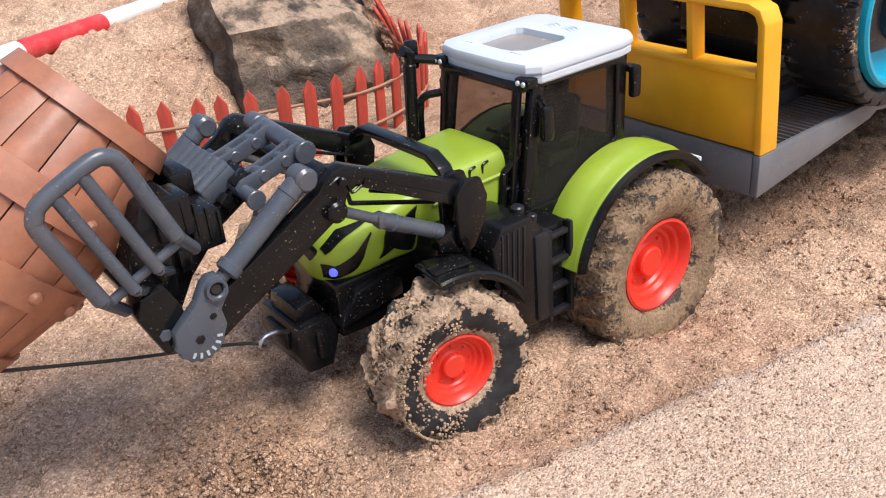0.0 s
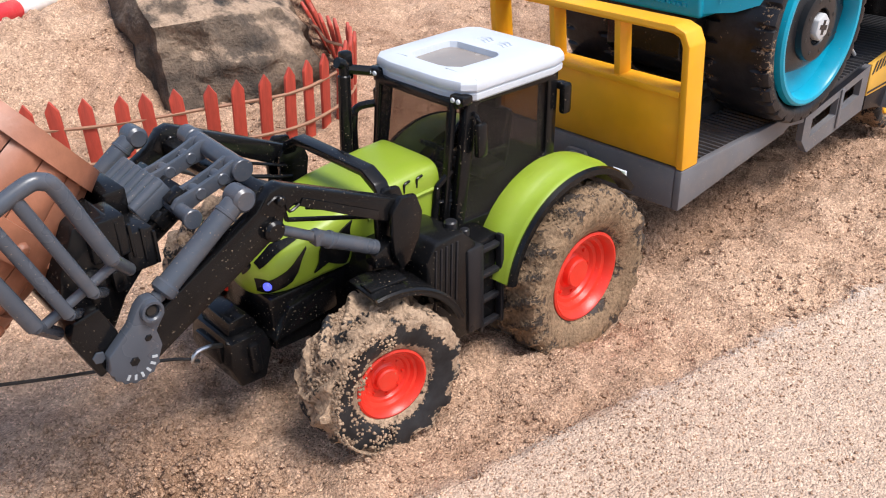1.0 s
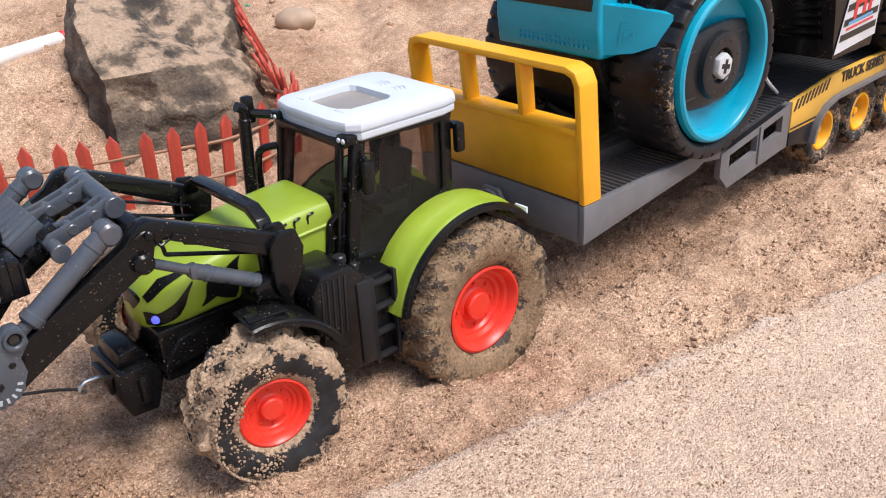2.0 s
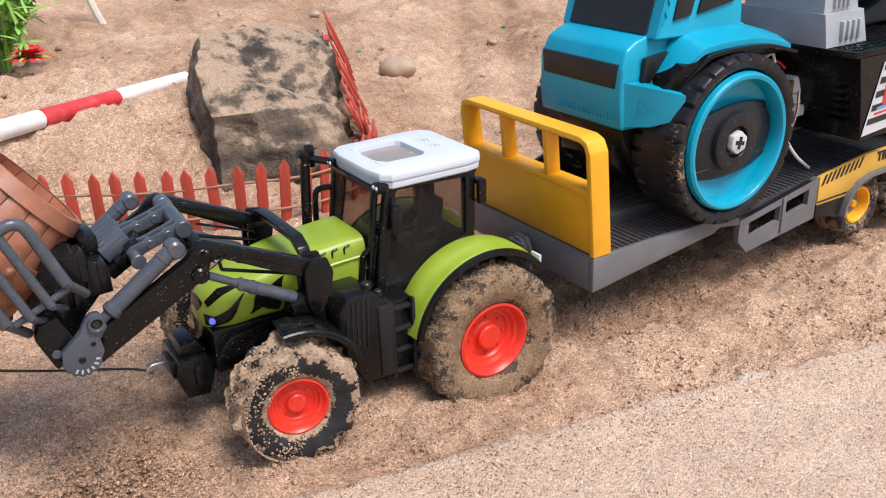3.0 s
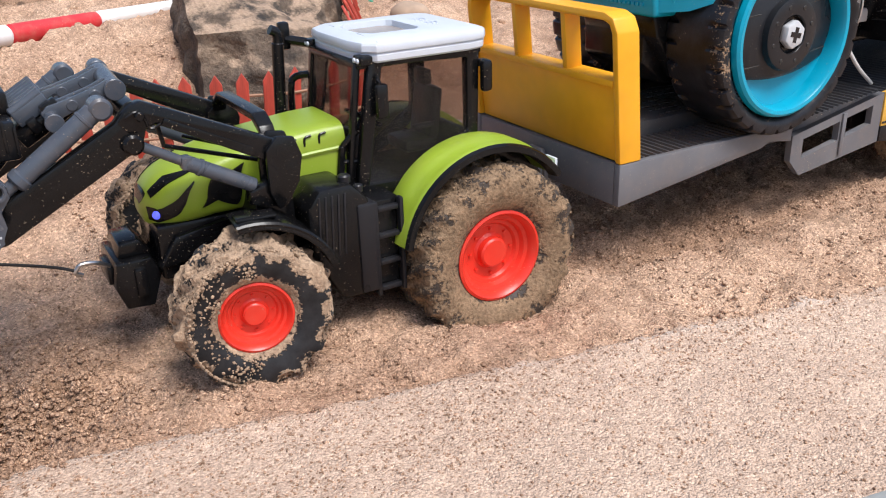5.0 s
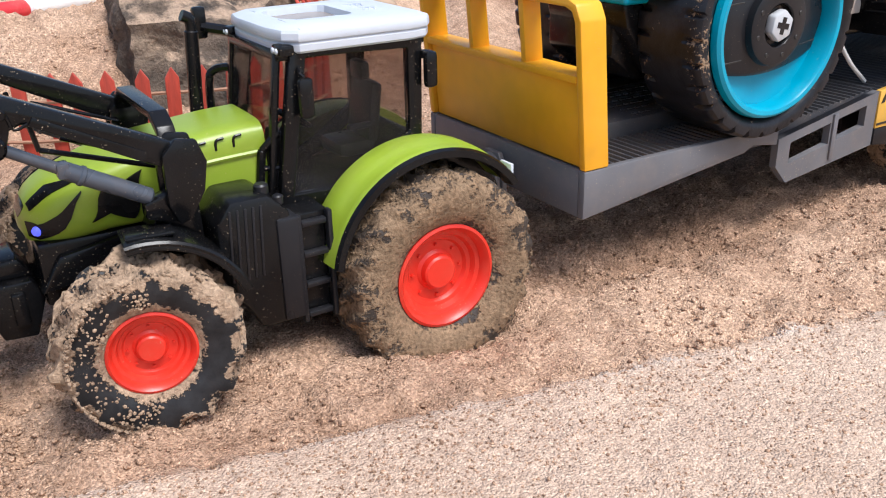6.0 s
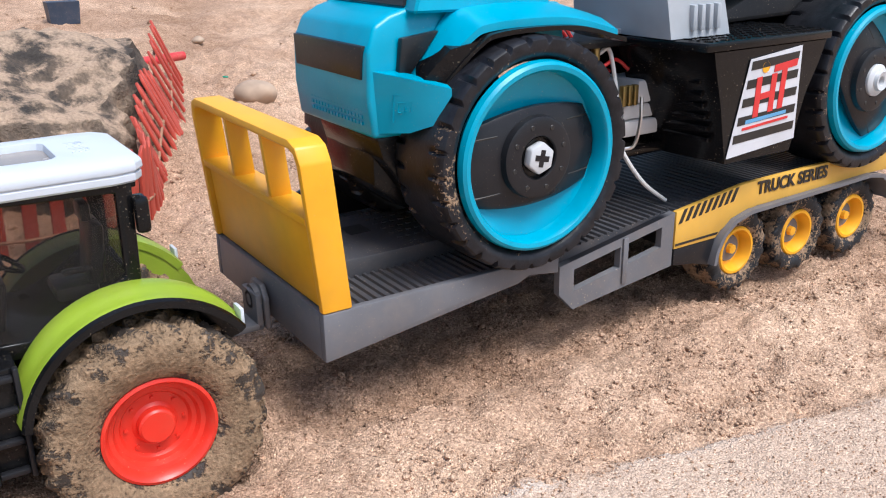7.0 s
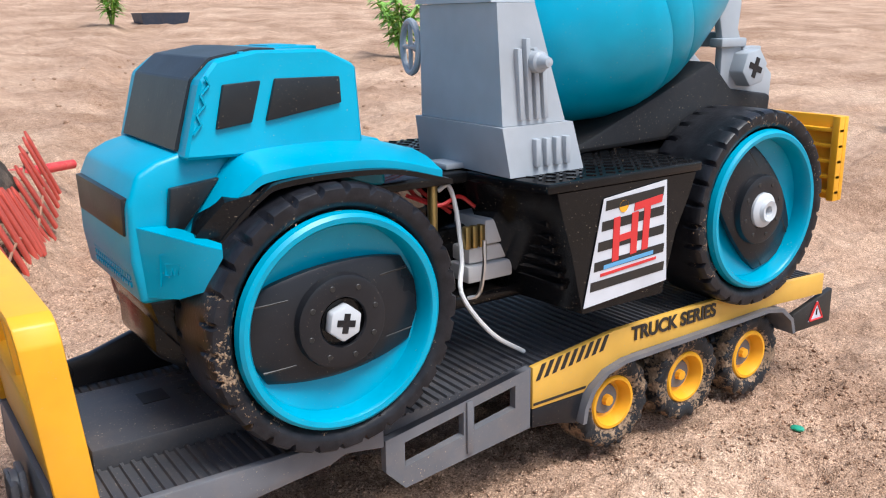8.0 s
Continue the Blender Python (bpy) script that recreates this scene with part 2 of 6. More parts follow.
def rock_material():
    m, nt, b = nodes_of("rock")
    at = nt.nodes.new("ShaderNodeTexCoord").outputs["Object"]
    big, mid, fine = noise_at(nt, at, 14, 6, .65), noise_at(nt, at, 60, 6, .7), noise_at(nt, at, 380, 3)
    tone = ramp(nt, big, [(0.36, (0.055, 0.045, 0.037)), (0.50, (0.17, 0.125, 0.09)), (0.64, (0.29, 0.21, 0.145))])
    tone = mix(nt, 0.8, tone, ramp(nt, mid, [(0.3, (0.45, 0.43, 0.42)), (0.65, (1.1, 1.08, 1.05))]), "MULTIPLY")
    tone = mix(nt, 0.6, tone, ramp(nt, fine, [(0.3, (0.5, 0.5, 0.5)), (0.7, (1.25, 1.25, 1.25))]), "MULTIPLY")
    # sand lying on what faces up
    geo = nt.nodes.new("ShaderNodeSeparateXYZ")
    nt.links.new(nt.nodes.new("ShaderNodeNewGeometry").outputs["Normal"], geo.inputs[0])
    lay = calc(nt, "ADD", geo.outputs["Z"], calc(nt, "MULTIPLY", calc(nt, "SUBTRACT", calc(nt, "ADD", big, mid), 1.0), 1.3))
    sandy = mix(nt, 0.8, (0.43, 0.305, 0.21), ramp(nt, fine, [(0.3, (0.62, 0.6, 0.58)), (0.7, (1.2, 1.2, 1.2))]), "MULTIPLY")
    tone = mix(nt, ramp(nt, lay, [(0.66, (0, 0, 0)), (0.94, (1, 1, 1))]), tone, sandy)
    nt.links.new(tone, b.inputs["Base Color"])
    b.inputs["Roughness"].default_value = 0.9
    bump(nt, b, calc(nt, "ADD", calc(nt, "MULTIPLY", mid, 2.0), fine), 0.8, 0.003)
    return m


def grained(name, colour, scale=(1, 1, 1), rough=0.5, contrast=0.35, freq=30):
    """Painted or moulded wood: streaks along the long way of the piece."""
    m, nt, b = nodes_of(name)
    at = nt.nodes.new("ShaderNodeTexCoord").outputs["Object"]
    mp = nt.nodes.new("ShaderNodeMapping")
    mp.inputs["Scale"].default_value = scale
    nt.links.new(at, mp.inputs["Vector"])
    streak = noise_at(nt, mp.outputs[0], freq, 5, .65)
    blot = noise_at(nt, at, 35, 5, .6)
    each = nt.nodes.new("ShaderNodeObjectInfo").outputs["Random"]
    tone = ramp(nt, streak, [(0.3, tuple(c * (1 - contrast) for c in colour)), (0.7, tuple(min(1, c * (1 + contrast * .5)) for c in colour))])
    tone = mix(nt, 0.5, tone, ramp(nt, blot, [(0.35, (0.7, 0.68, 0.66)), (0.65, (1.08, 1.06, 1.05))]), "MULTIPLY")
    tone = mix(nt, 0.35, tone, ramp(nt, each, [(0.0, (0.75, 0.75, 0.75)), (1.0, (1.15, 1.12, 1.1))]), "MULTIPLY")
    nt.links.new(tone, b.inputs["Base Color"])
    b.inputs["Roughness"].default_value = rough
    bump(nt, b, streak, 0.4, 0.0008)
    return m


M_SAND = sand_material()
M_GREEN = plastic("lime_green_plastic", (0.255, 0.355, 0.024), 0.33, 0.5)
M_BLACK = plastic("black_plastic", (0.0042, 0.0042, 0.0048), 0.17, 0.6, film=0.008, shine=0.26)
M_MATTE = plastic("matt_black_plastic", (0.011, 0.011, 0.012), 0.55, 0.5, film=0.05, shine=0.3)
M_CHAR = plastic("charcoal_plastic", (0.012, 0.012, 0.0145), 0.28, 0.25, film=0.03, shine=0.3)
M_DECK = plastic("dark_deck_plastic", (0.050, 0.050, 0.056), 0.40, 0.9, film=0.12)
M_GREY = plastic("grey_trailer_plastic", (0.135, 0.135, 0.145), 0.42, 0.7)
M_STEEL = plastic("blue_grey_plastic", (0.058, 0.068, 0.086), 0.22, 0.5)
M_PALE = plastic("pale_grey_plastic", (0.38, 0.405, 0.43), 0.45, 0.3)
M_YELLOW = plastic("amber_yellow_plastic", (0.86, 0.40, 0.012), 0.38, 0.35)
M_BOARD = plastic("dusty_yellow_board", (0.70, 0.395, 0.060), 0.42, 0.6)
M_CYAN = plastic("turquoise_plastic", (0.002, 0.315, 0.465), 0.30, 0.4, film=0.06, shine=0.4)
M_WHITE = plastic("white_plastic", (0.57, 0.605, 0.66), 0.32, 0.4, worn=0.05)
M_RED = plastic("red_orange_plastic", (0.72, 0.030, 0.014), 0.32, 0.5)
M_DARKPANE = plastic("dark_window_plastic", (0.014, 0.016, 0.018), 0.3, 0.5, film=0.04, shine=0.3)
M_CHROME = plastic("bright_metal", (0.6, 0.6, 0.6), 0.3, 0.1, 1.0)
M_BRASS = plastic("brass_post", (0.35, 0.25, 0.09), 0.35, 0.2, 0.8)
M_REDPAINT = plastic("red_paint", (0.60, 0.03, 0.038), 0.5, 1.0, film=0.4)
M_WHITEPAINT = plastic("white_paint", (0.80, 0.78, 0.76), 0.5, 1.0, film=0.35)
M_PAPER = plastic("label_paper", (0.62, 0.63, 0.66), 0.35, 0.2)
M_INK = plastic("black_ink", (0.015, 0.014, 0.013), 0.45, 0.2)
M_REDINK = plastic("red_ink", (0.62, 0.03, 0.03), 0.4, 0.1)
M_BLUEINK = plastic("blue_ink", (0.12, 0.35, 0.6), 0.4, 0.1)
M_CORD = plastic("black_cord", (0.012, 0.010, 0.010), 0.6, 0.2)
M_WIREW = plastic("white_wire", (0.62, 0.61, 0.60), 0.45, 0.2)
M_WIRER = plastic("red_wire", (0.5, 0.02, 0.02), 0.45, 0.2)
M_TWINE = plastic("rusty_wire", (0.33, 0.17, 0.10), 0.7, 0.4)
M_MUDTYRE = rubber_material("muddy_rubber", (0.335, 0.228, 0.138), (0.040, 0.031, 0.025), patchy=0.8)
M_SANDTYRE = rubber_material("sandy_rubber", (0.49, 0.352, 0.238), patchy=1.5)
M_TYRE = rubber_material("dusty_rubber", (0.36, 0.25, 0.16), (0.013, 0.014, 0.016))
M_BIGTYRE = rubber_material("glossy_rubber", (0.34, 0.235, 0.15), (0.007, 0.007, 0.009), rough=0.33)
M_GLASS = glass_material()
M_LED = glow_material("lamp_led", (0.12, 0.14, 1.0), 0.7)
M_ROCK = rock_material()
M_STONE = plastic("river_stone", (0.40, 0.29, 0.205), 0.85, 0.6, worn=0.3)
M_BARREL = grained("barrel_plastic", (0.38, 0.155, 0.088), (1, 1, 1), 0.42, 0.22, 90)
M_PICKET = grained("red_fence_paint", (0.56, 0.075, 0.045), (3, 3, 0.4), 0.6, 0.35, 60)
M_LEAF = plastic("green_leaf", (0.25, 0.46, 0.075), 0.5, 0.1, worn=0.35)
M_PETAL = plastic("red_petal", (0.65, 0.03, 0.03), 0.6, 0.1, worn=0.3)
M_BARK = plastic("pale_stick", (0.55, 0.48, 0.40), 0.8, 0.4)
M_CONCRETE = plastic("concrete", (0.33, 0.34, 0.32), 0.85, 0.6, worn=0.25)
M_GREENGLASS = plastic("green_pebble", (0.03, 0.32, 0.19), 0.25, 0.2)
M_TARP = plastic("dark_blue_plastic", (0.03, 0.045, 0.075), 0.5, 0.5)
M_GLASSROOF = plastic("smoky_roof_pane", (0.27, 0.235, 0.205), 0.2, 0.9)
M_PALEWHITE = plastic("off_white_plastic", (0.56, 0.57, 0.58), 0.4, 0.4)

# ---- ground ----
def slab_edge(x):
    return -0.90 - 0.205 * x


def lie(x, y):
    """Height of the sand without its roughness."""
    z = 0.03
    z += 0.33 * smoothstep(1.5, 3.0, y) + 0.10 * smoothstep(3.0, 6.5, y)
    far = max(0.0, y - 7.0 + 0.25 * max(0.0, x - 4))
    z += 0.06 * min(far, 60.0)
    # the bank behind the fence, with the boulder on it
    z += 0.62 * smoothstep(3.95, 5.3, y) * (1 - smoothstep(0.45, 1.15, x - 0.10 * (y - 5.0) - 0.2 * max(0.0, y - 5.4))) * (1 - 0.75 * smoothstep(7.0, 10.0, y))
    # wheel ruts of the tractor and the trailer
    for c, w, d in ((0.16, 0.22, 0.10), (1.24, 0.20, 0.08)):
        z -= d * math.exp(-((y - c) / w) ** 2) * smoothstep(-1.2, -0.7, x) * (1 - 0.6 * smoothstep(0.5, 2.0, x))
    z -= 0.13 * math.exp(-(((x + 0.90) / 0.45) ** 2 + ((y - 0.15) / 0.27) ** 2))
    z += 0.10 * math.exp(-(((x + 0.22) / 0.20) ** 2 + ((y - 0.20) / 0.28) ** 2))
    z -= 0.03 * math.exp(-(((x + 2.3) / 0.5) ** 2 + ((y - 0.2) / 0.3) ** 2))
    # loose heaps beside the slab and under the trailer
    z += 0.07 * math.exp(-(((x - 3.6) / 0.8) ** 2 + ((y + 0.45) / 0.22) ** 2)) + 0.05 * math.exp(-(((x - 1.4) / 0.9) ** 2 + ((y + 0.35) / 0.2) ** 2))
    z -= 0.08 * math.exp(-(((x + 3.3) / 0.5) ** 2 + ((y - 0.15) / 0.22) ** 2))
    # old ruts that run off behind
    for k in (0.0, 1.1):
        q = (y - 5.2) - 1.5 * (x - 2.2 - k)
        z -= 0.12 * math.exp(-(q / 0.45) ** 2) * smoothstep(3.5, 4.8, y) * (1 - smoothstep(12, 18, y))
    return z


def height(x, y):
    on = smoothstep(-0.05, 0.05, slab_edge(x) + 0.03 * fbm(x * 2, 3.3) - y)
    rough = 1.0 - 0.75 * on
    z = lie(x, y) + 0.05 * on
    z += rough * (0.07 * fbm(x * 1.3, y * 1.3, 0.0, 3) + 0.045 * (1 - smoothstep(10, 20, max(x, y))) * fbm(x * 5, y * 5, 7.0, 3))
    bank = smoothstep(3.3, 4.2, y) * (1 - smoothstep(6.5, 9.0, y)) * (1 - smoothstep(0.2, 1.2, x))
    if bank > 0.01:
        z += bank * (0.10 * fbm(x * 2.6, y * 2.6, 21.0, 3) + 0.05 * max(0.0, fbm(x * 8, y * 8, 23.0, 3)))
    lumps = fbm(x * 2.0, y * 2.0, 11.0, 2)
    fine = 1 - smoothstep(8.5, 14, max(x, y))
    turn = max(0.0, fbm(x * 13, y * 13, 4.0, 3)) * (0.25 + max(0.0, lumps))
    far = smoothstep(5.5, 10, y) + smoothstep(6, 10, x) * (1 - smoothstep(5.5, 10, y))
    z += far * (0.16 * fbm(x * 0.7, y * 0.7, 9.0, 3) + 0.10 * max(0.0, fbm(x * 2.2, y * 2.2, 6.0, 3)))
    dug = math.exp(-(((x + 3.55) / 0.42) ** 2 + ((y - 0.33) / 0.36) ** 2))
    if dug > 0.02:
        z += dug * (0.26 * abs(fbm(x * 4.5, y * 4.5, 1.0, 3)) + 0.15 * fbm(x * 13, y * 13, 5.0, 3) - 0.08)
    return z + fine * rough * 0.055 * turn + 0.017 * fine * fbm(x * 26, y * 26, 2.0, 3) * (1 - 0.5 * on)


def spread(lo, hi, fine_lo, fine_hi, step, grow=1.22):
    n = round((fine_hi - fine_lo) / step)
    mid = [fine_lo + i * step for i in range(n + 1)]
    left, right, v, s = [], [], fine_lo, step
    while v > lo:
        s *= grow
        v -= s
        left.append(v)
    v, s = fine_hi, step
    while v < hi:
        s *= 1.05
        v += s
        right.append(v)
    return left[::-1] + mid + right


def ground():
    xs, ys = spread(-3000, 3000, -4.6, 7.0, 0.034), spread(-3000, 3000, -2.2, 8.4, 0.034)
    nx = len(xs)
    verts, pale, darkened, chalk = [], [], [], []
    for y in ys:
        for x in xs:
            near = -7 < x < 70 and -5 < y < 90
            z = height(x, y) if near else lie(x, y) + 0.05 * fbm(x * .3, y * .3)
            verts.append((x * U, y * U, z * U))
            e = slab_edge(x) + 0.03 * fbm(x * 2, 3.3) - y
            pale.append(smoothstep(-0.12, 0.12, e) if near else 0.3)
            chalk.append(max(0.0, 1 - abs(e - 0.02) / 0.07) * max(0.0, min(1.0, 0.55 + 1.6 * fbm(x * 1.5, 8.0))) if near else 0.0)
            d = 0.0
            if near:
                # the damp dug heap, and a faintly darker strip along the near wheel line
                d = 1.5 * math.exp(-(((x + 3.5) / 0.46) ** 2 + ((y - 0.34) / 0.36) ** 2)) + 0.25 * math.exp(-(((x + 3.1) / 0.9) ** 2 + ((y - 0.5) / 0.6) ** 2)) + 0.22 * math.exp(-(((y - 0.15) / 0.35) ** 2)) * smoothstep(-0.6, 0.4, x)
                d = min(1.0, d * (0.7 + 1.2 * fbm(x * 2.5, y * 2.5, 5.0)))
            darkened.append(max(0.0, d))
    faces = [(j * nx + i, j * nx + i + 1, (j + 1) * nx + i + 1, (j + 1) * nx + i) for j in range(len(ys) - 1) for i in range(nx - 1)]
    me = bpy.data.meshes.new("ground")
    me.from_pydata(verts, [], faces)
    for name, values in (("pale", pale), ("darkened", darkened), ("chalk", chalk)):
        me.attributes.new(name, "FLOAT", "POINT").data.foreach_set("value", values)
    me.polygons.foreach_set("use_smooth", [True] * len(faces))
    me.materials.append(M_SAND)
    return tagged(new("ground", me), "rutted light brown coarse sand with a paler firm strip", "sand", kind="structure")


ground()


def pebble_bm(rng, r, squash=0.7, sub=1, wobble=0.35):
    bm = bmesh.new()
    bmesh.ops.create_icosphere(bm, subdivisions=sub, radius=r)
    o = Vector((rng.uniform(0, 50), rng.uniform(0, 50), rng.uniform(0, 50)))
    for v in bm.verts:
        v.co *= 1 + wobble * noise.noise(v.co / r * 0.9 + o)
        v.co.z *= squash
    return bm


def grit():
    """Loose grains and clods of sand, strewn over the ground."""
    rng = random.Random(5)
    shapes = []
    for k in range(6):
        bm = pebble_bm(rng, 1.0, 0.7, 1, 0.5)
        bm.verts.ensure_lookup_table()
        shapes.append(([v.co.copy() for v in bm.verts], [[v.index for v in f.verts] for f in bm.faces]))
        bm.free()
    verts, faces, darkened = [], [], []
    for k in range(84000):
        heap = k >= 78000
        x, y = rng.uniform(-4.6, 6.0), rng.uniform(-2.4, 5.0) if k % 3 else rng.uniform(-1.2, 1.6)
        if heap:
            x, y = rng.gauss(-3.5, 0.30), rng.gauss(0.34, 0.22)
        far = 70000 <= k < 76000
        if far:
            x, y = rng.uniform(-4, 14), 6.0 + 20 * rng.random() ** 1.3
        on = y < slab_edge(x)
        clump = fbm(x * 1.6, y * 1.6, 3.0, 2)
        if clump < rng.uniform(-0.5, 0.35) and not on and not heap:
            continue
        r = 0.005 + 0.014 * rng.random() ** 4 * (0.35 if on else 1.0) * (1.4 if clump > 0.25 else 0.8)
        if far:
            if rng.random() < 0.6:
                continue
            r = 0.012 + 0.06 * rng.random() ** 6
        if heap:
            r = 0.004 + 0.017 * rng.random() ** 3
        co, fs = shapes[k % 6]
        base, z = len(verts), height(x, y)
        a = rng.uniform(0, 6.28)
        c, s = math.cos(a), math.sin(a)
        for v in co:
            verts.append(((x + r * (v.x * c - v.y * s)) * U, (y + r * (v.x * s + v.y * c)) * U, (z + r * (v.z + 0.15)) * U))
        faces += [[i + base for i in f] for f in fs]
        darkened += [0.5 * (k % 3 > 0) if heap else 0.0] * len(co)
    me = bpy.data.meshes.new("sand_grains")
    me.from_pydata(verts, [], faces)
    me.attributes.new("darkened", "FLOAT", "POINT").data.foreach_set("value", darkened)
    me.polygons.foreach_set("use_smooth", [True] * len(faces))
    me.materials.append(M_SAND)
    tagged(new("sand_grains", me), "loose coarse grains and clods of sand", "sand", kind="stuff")


grit()


def kerb():
    bm = prism([(-0.80, -2.24), (1.2, -2.62), (1.2, -3.3), (-0.80, -2.95)], "z", -0.1, 0.115, 0.03)
    solo("concrete_kerb", bm, M_CONCRETE, "worn grey concrete kerb edge in the sand", "kerb", kind="structure")


kerb()


# ---- boulder, stones, fence, pole, plants ----
def boulder():
    """A block with a sloping top, a dark front and a striated end face."""
    low = [Vector(v) for v in ((-1.46, 3.90, 0.28), (0.14, 3.76, 0.24), (1.0, 6.3, 0.40), (-1.2, 6.3, 0.40))]
    high = [Vector(v) for v in ((-1.40, 4.20, 1.10), (-0.04, 4.08, 1.06), (0.80, 6.0, 1.62), (-0.92, 5.45, 1.74))]
    bm = bmesh.new()
    bmesh.ops.create_cube(bm, size=2.0)
    bmesh.ops.subdivide_edges(bm, edges=bm.edges[:], cuts=36, use_grid_fill=True)
    mid = sum(low + high, Vector()) / 8

    def block(u, v, w):
        out = Vector()
        for ring, kw in ((low, 1 - w), (high, 1 + w)):
            for q, k in zip(ring, ((1 - u) * (1 - v), (1 + u) * (1 - v), (1 + u) * (1 + v), (1 - u) * (1 + v))):
                out += q * (kw * k / 8)
        return out
    for x in bm.verts:
        c = x.co.copy()
        d = c.lerp(c.normalized() * 1.3, 0.42)
        p = block(*d)
        away = (p - mid).normalized()
        dent = 0.22 * noise.noise(p * 1.2 + Vector((4, 1, 2))) - 0.11 * abs(noise.noise(p * 2.2)) + 0.045 * noise.noise(p * 6) + 0.02 * noise.noise(p * 16)
        if c.x > 0.98:
            dent += 0.035 * math.sin(p.y * 20 + p.z * 5) * smoothstep(-1, -0.4, c.y)
        dent -= 0.10 * math.exp(-((p - Vector((-0.2, 4.5, 1.15))).length / 0.16) ** 2)
        x.co = p + away * dent
    solo("boulder", bm, M_ROCK, "large grey-brown boulder half covered with sand", "rock", base=(-0.42, 4.95, 0.45))


boulder()


def stones():
    rng = random.Random(8)
    for x, y, r, sq in ((2.46, 7.1, 0.25, 0.78), (4.97, 8.2, 0.08, 0.7), (3.2, 11.5, 0.10, 0.7)):
        bm = pebble_bm(rng, r, sq, 4, 0.22)
        z = height(x, y) + r * 0.5
        bmesh.ops.translate(bm, verts=bm.verts, vec=(x, y, z))
        solo("stone", bm, M_STONE, "smooth tan stone lying on the sand", "stone", "stones on the sand", base=(x, y, z))
    for x, y in ((4.42, -0.47), (2.6, 8.6), (6.1, 9.4)):
        bm = pebble_bm(rng, 0.045, 0.4, 2, 0.5)
        z = height(x, y) + 0.015
        bmesh.ops.translate(bm, verts=bm.verts, vec=(x, y, z))
        solo("green_pebble", bm, M_GREENGLASS, "small flat sea-green chip lying on the sand", "chip", "green chips", base=(x, y, z))


stones()


def fence():
    line = [(-3.7, 4.1), (-2.9, 3.72), (-2.2, 3.28), (-1.6, 3.02), (-1.0, 2.90), (-0.55, 2.98), (-0.2, 3.15), (0.08, 3.45), (0.42, 4.2), (0.80, 5.1), (1.10, 5.9), (1.32, 6.55)]
    base = (-1.0, 2.9, lie(-1.0, 2.9))
    f = thing("picket_fence", base, "low weathered red picket fence strung on rusty wire", "fence")
    pts = smooth_line([(x, y, 0) for x, y in line], 24)
    rng = random.Random(2)
    w, h, t = 0.098, 0.62, 0.03
    bm = prism([(-w / 2, -0.12), (w / 2, -0.12), (w / 2, h - 0.08), (0, h), (-w / 2, h - 0.08)], "y", -t / 2, t / 2, 0.008)
    me = finish(bm, M_PICKET, "picket")
    run, last, tops = 0.0, pts[0], []
    for p, q in zip(pts, pts[1:]):
        run += (q - p).length
        if run < (0.185 if p.x < -0.3 else 0.135):
            continue
        run = 0.0
        a = math.atan2(q.y - p.y, q.x - p.x)
        z = max(lie(p.x, p.y), 0.45 + 0.06 * max(0.0, p.y - 4.6) + 0.5 * smoothstep(5.2, 6.6, p.y) if p.y > 4.0 and p.x > 0 else 0.0)
        o = new("picket", me)
        o.parent = f
        o.location = ((p.x - base[0]) * U, (p.y - base[1]) * U, (z - base[2]) * U)
        back = smoothstep(3.2, 4.3, p.y) * (p.x > -0.5)
        o.rotation_euler = (rng.uniform(-.04, .04) + 0.06 - 0.46 * back, rng.uniform(-.05, .05), a + rng.uniform(-.10, .10) * (1 - 0.6 * back))
        tops.append((p.x, p.y, z))
    for hgt in (0.14, 0.42):
        part("wire", tube([(x - 0.55 * hgt * smoothstep(3.2, 4.3, y) * (x > -0.5), y - 0.03, z + hgt * (1 - 0.13 * smoothstep(3.2, 4.3, y)) + 0.012 * math.sin(7 * i)) for i, (x, y, z) in enumerate(tops)], 0.014, 6, 3), M_TWINE, f, "thin rusty wire")


fence()


def barrier_pole():
    a, b = Vector((-3.22, 4.93, 0)), Vector((1.78, 7.74, 0))
    a.z, b.z = 1.13, 1.05
    p = thing("barrier_pole", a, "red and white striped pole lying on the sand", "pole")
    cuts = [0.0, 0.096, 0.27, 0.458, 1.0]
    for k in range(4):
        part("band", rod(a.lerp(b, cuts[k]), a.lerp(b, cuts[k + 1]), 0.10 - 0.045 * cuts[k], 20, 0.10 - 0.045 * cuts[k + 1]), M_REDPAINT if k % 2 else M_WHITEPAINT, p, "red painted band" if k % 2 else "white painted band")


barrier_pole()


def leaf_blade(length, width):
    bm = bmesh.new()
    rows = []
    for i in range(6):
        t = i / 5
        w = width * math.sin(math.pi * min(1, t * 0.9 + 0.08)) ** 0.8
        rows.append([bm.verts.new((-w / 2, t * length, -0.25 * t * t * length)), bm.verts.new((0, t * length, -0.25 * t * t * length - 0.12 * w)), bm.verts.new((w / 2, t * length, -0.25 * t * t * length))])
    for p, q in zip(rows, rows[1:]):
        for i in range(2):
            bm.faces.new((p[i], p[i + 1], q[i + 1], q[i]))
    return bm


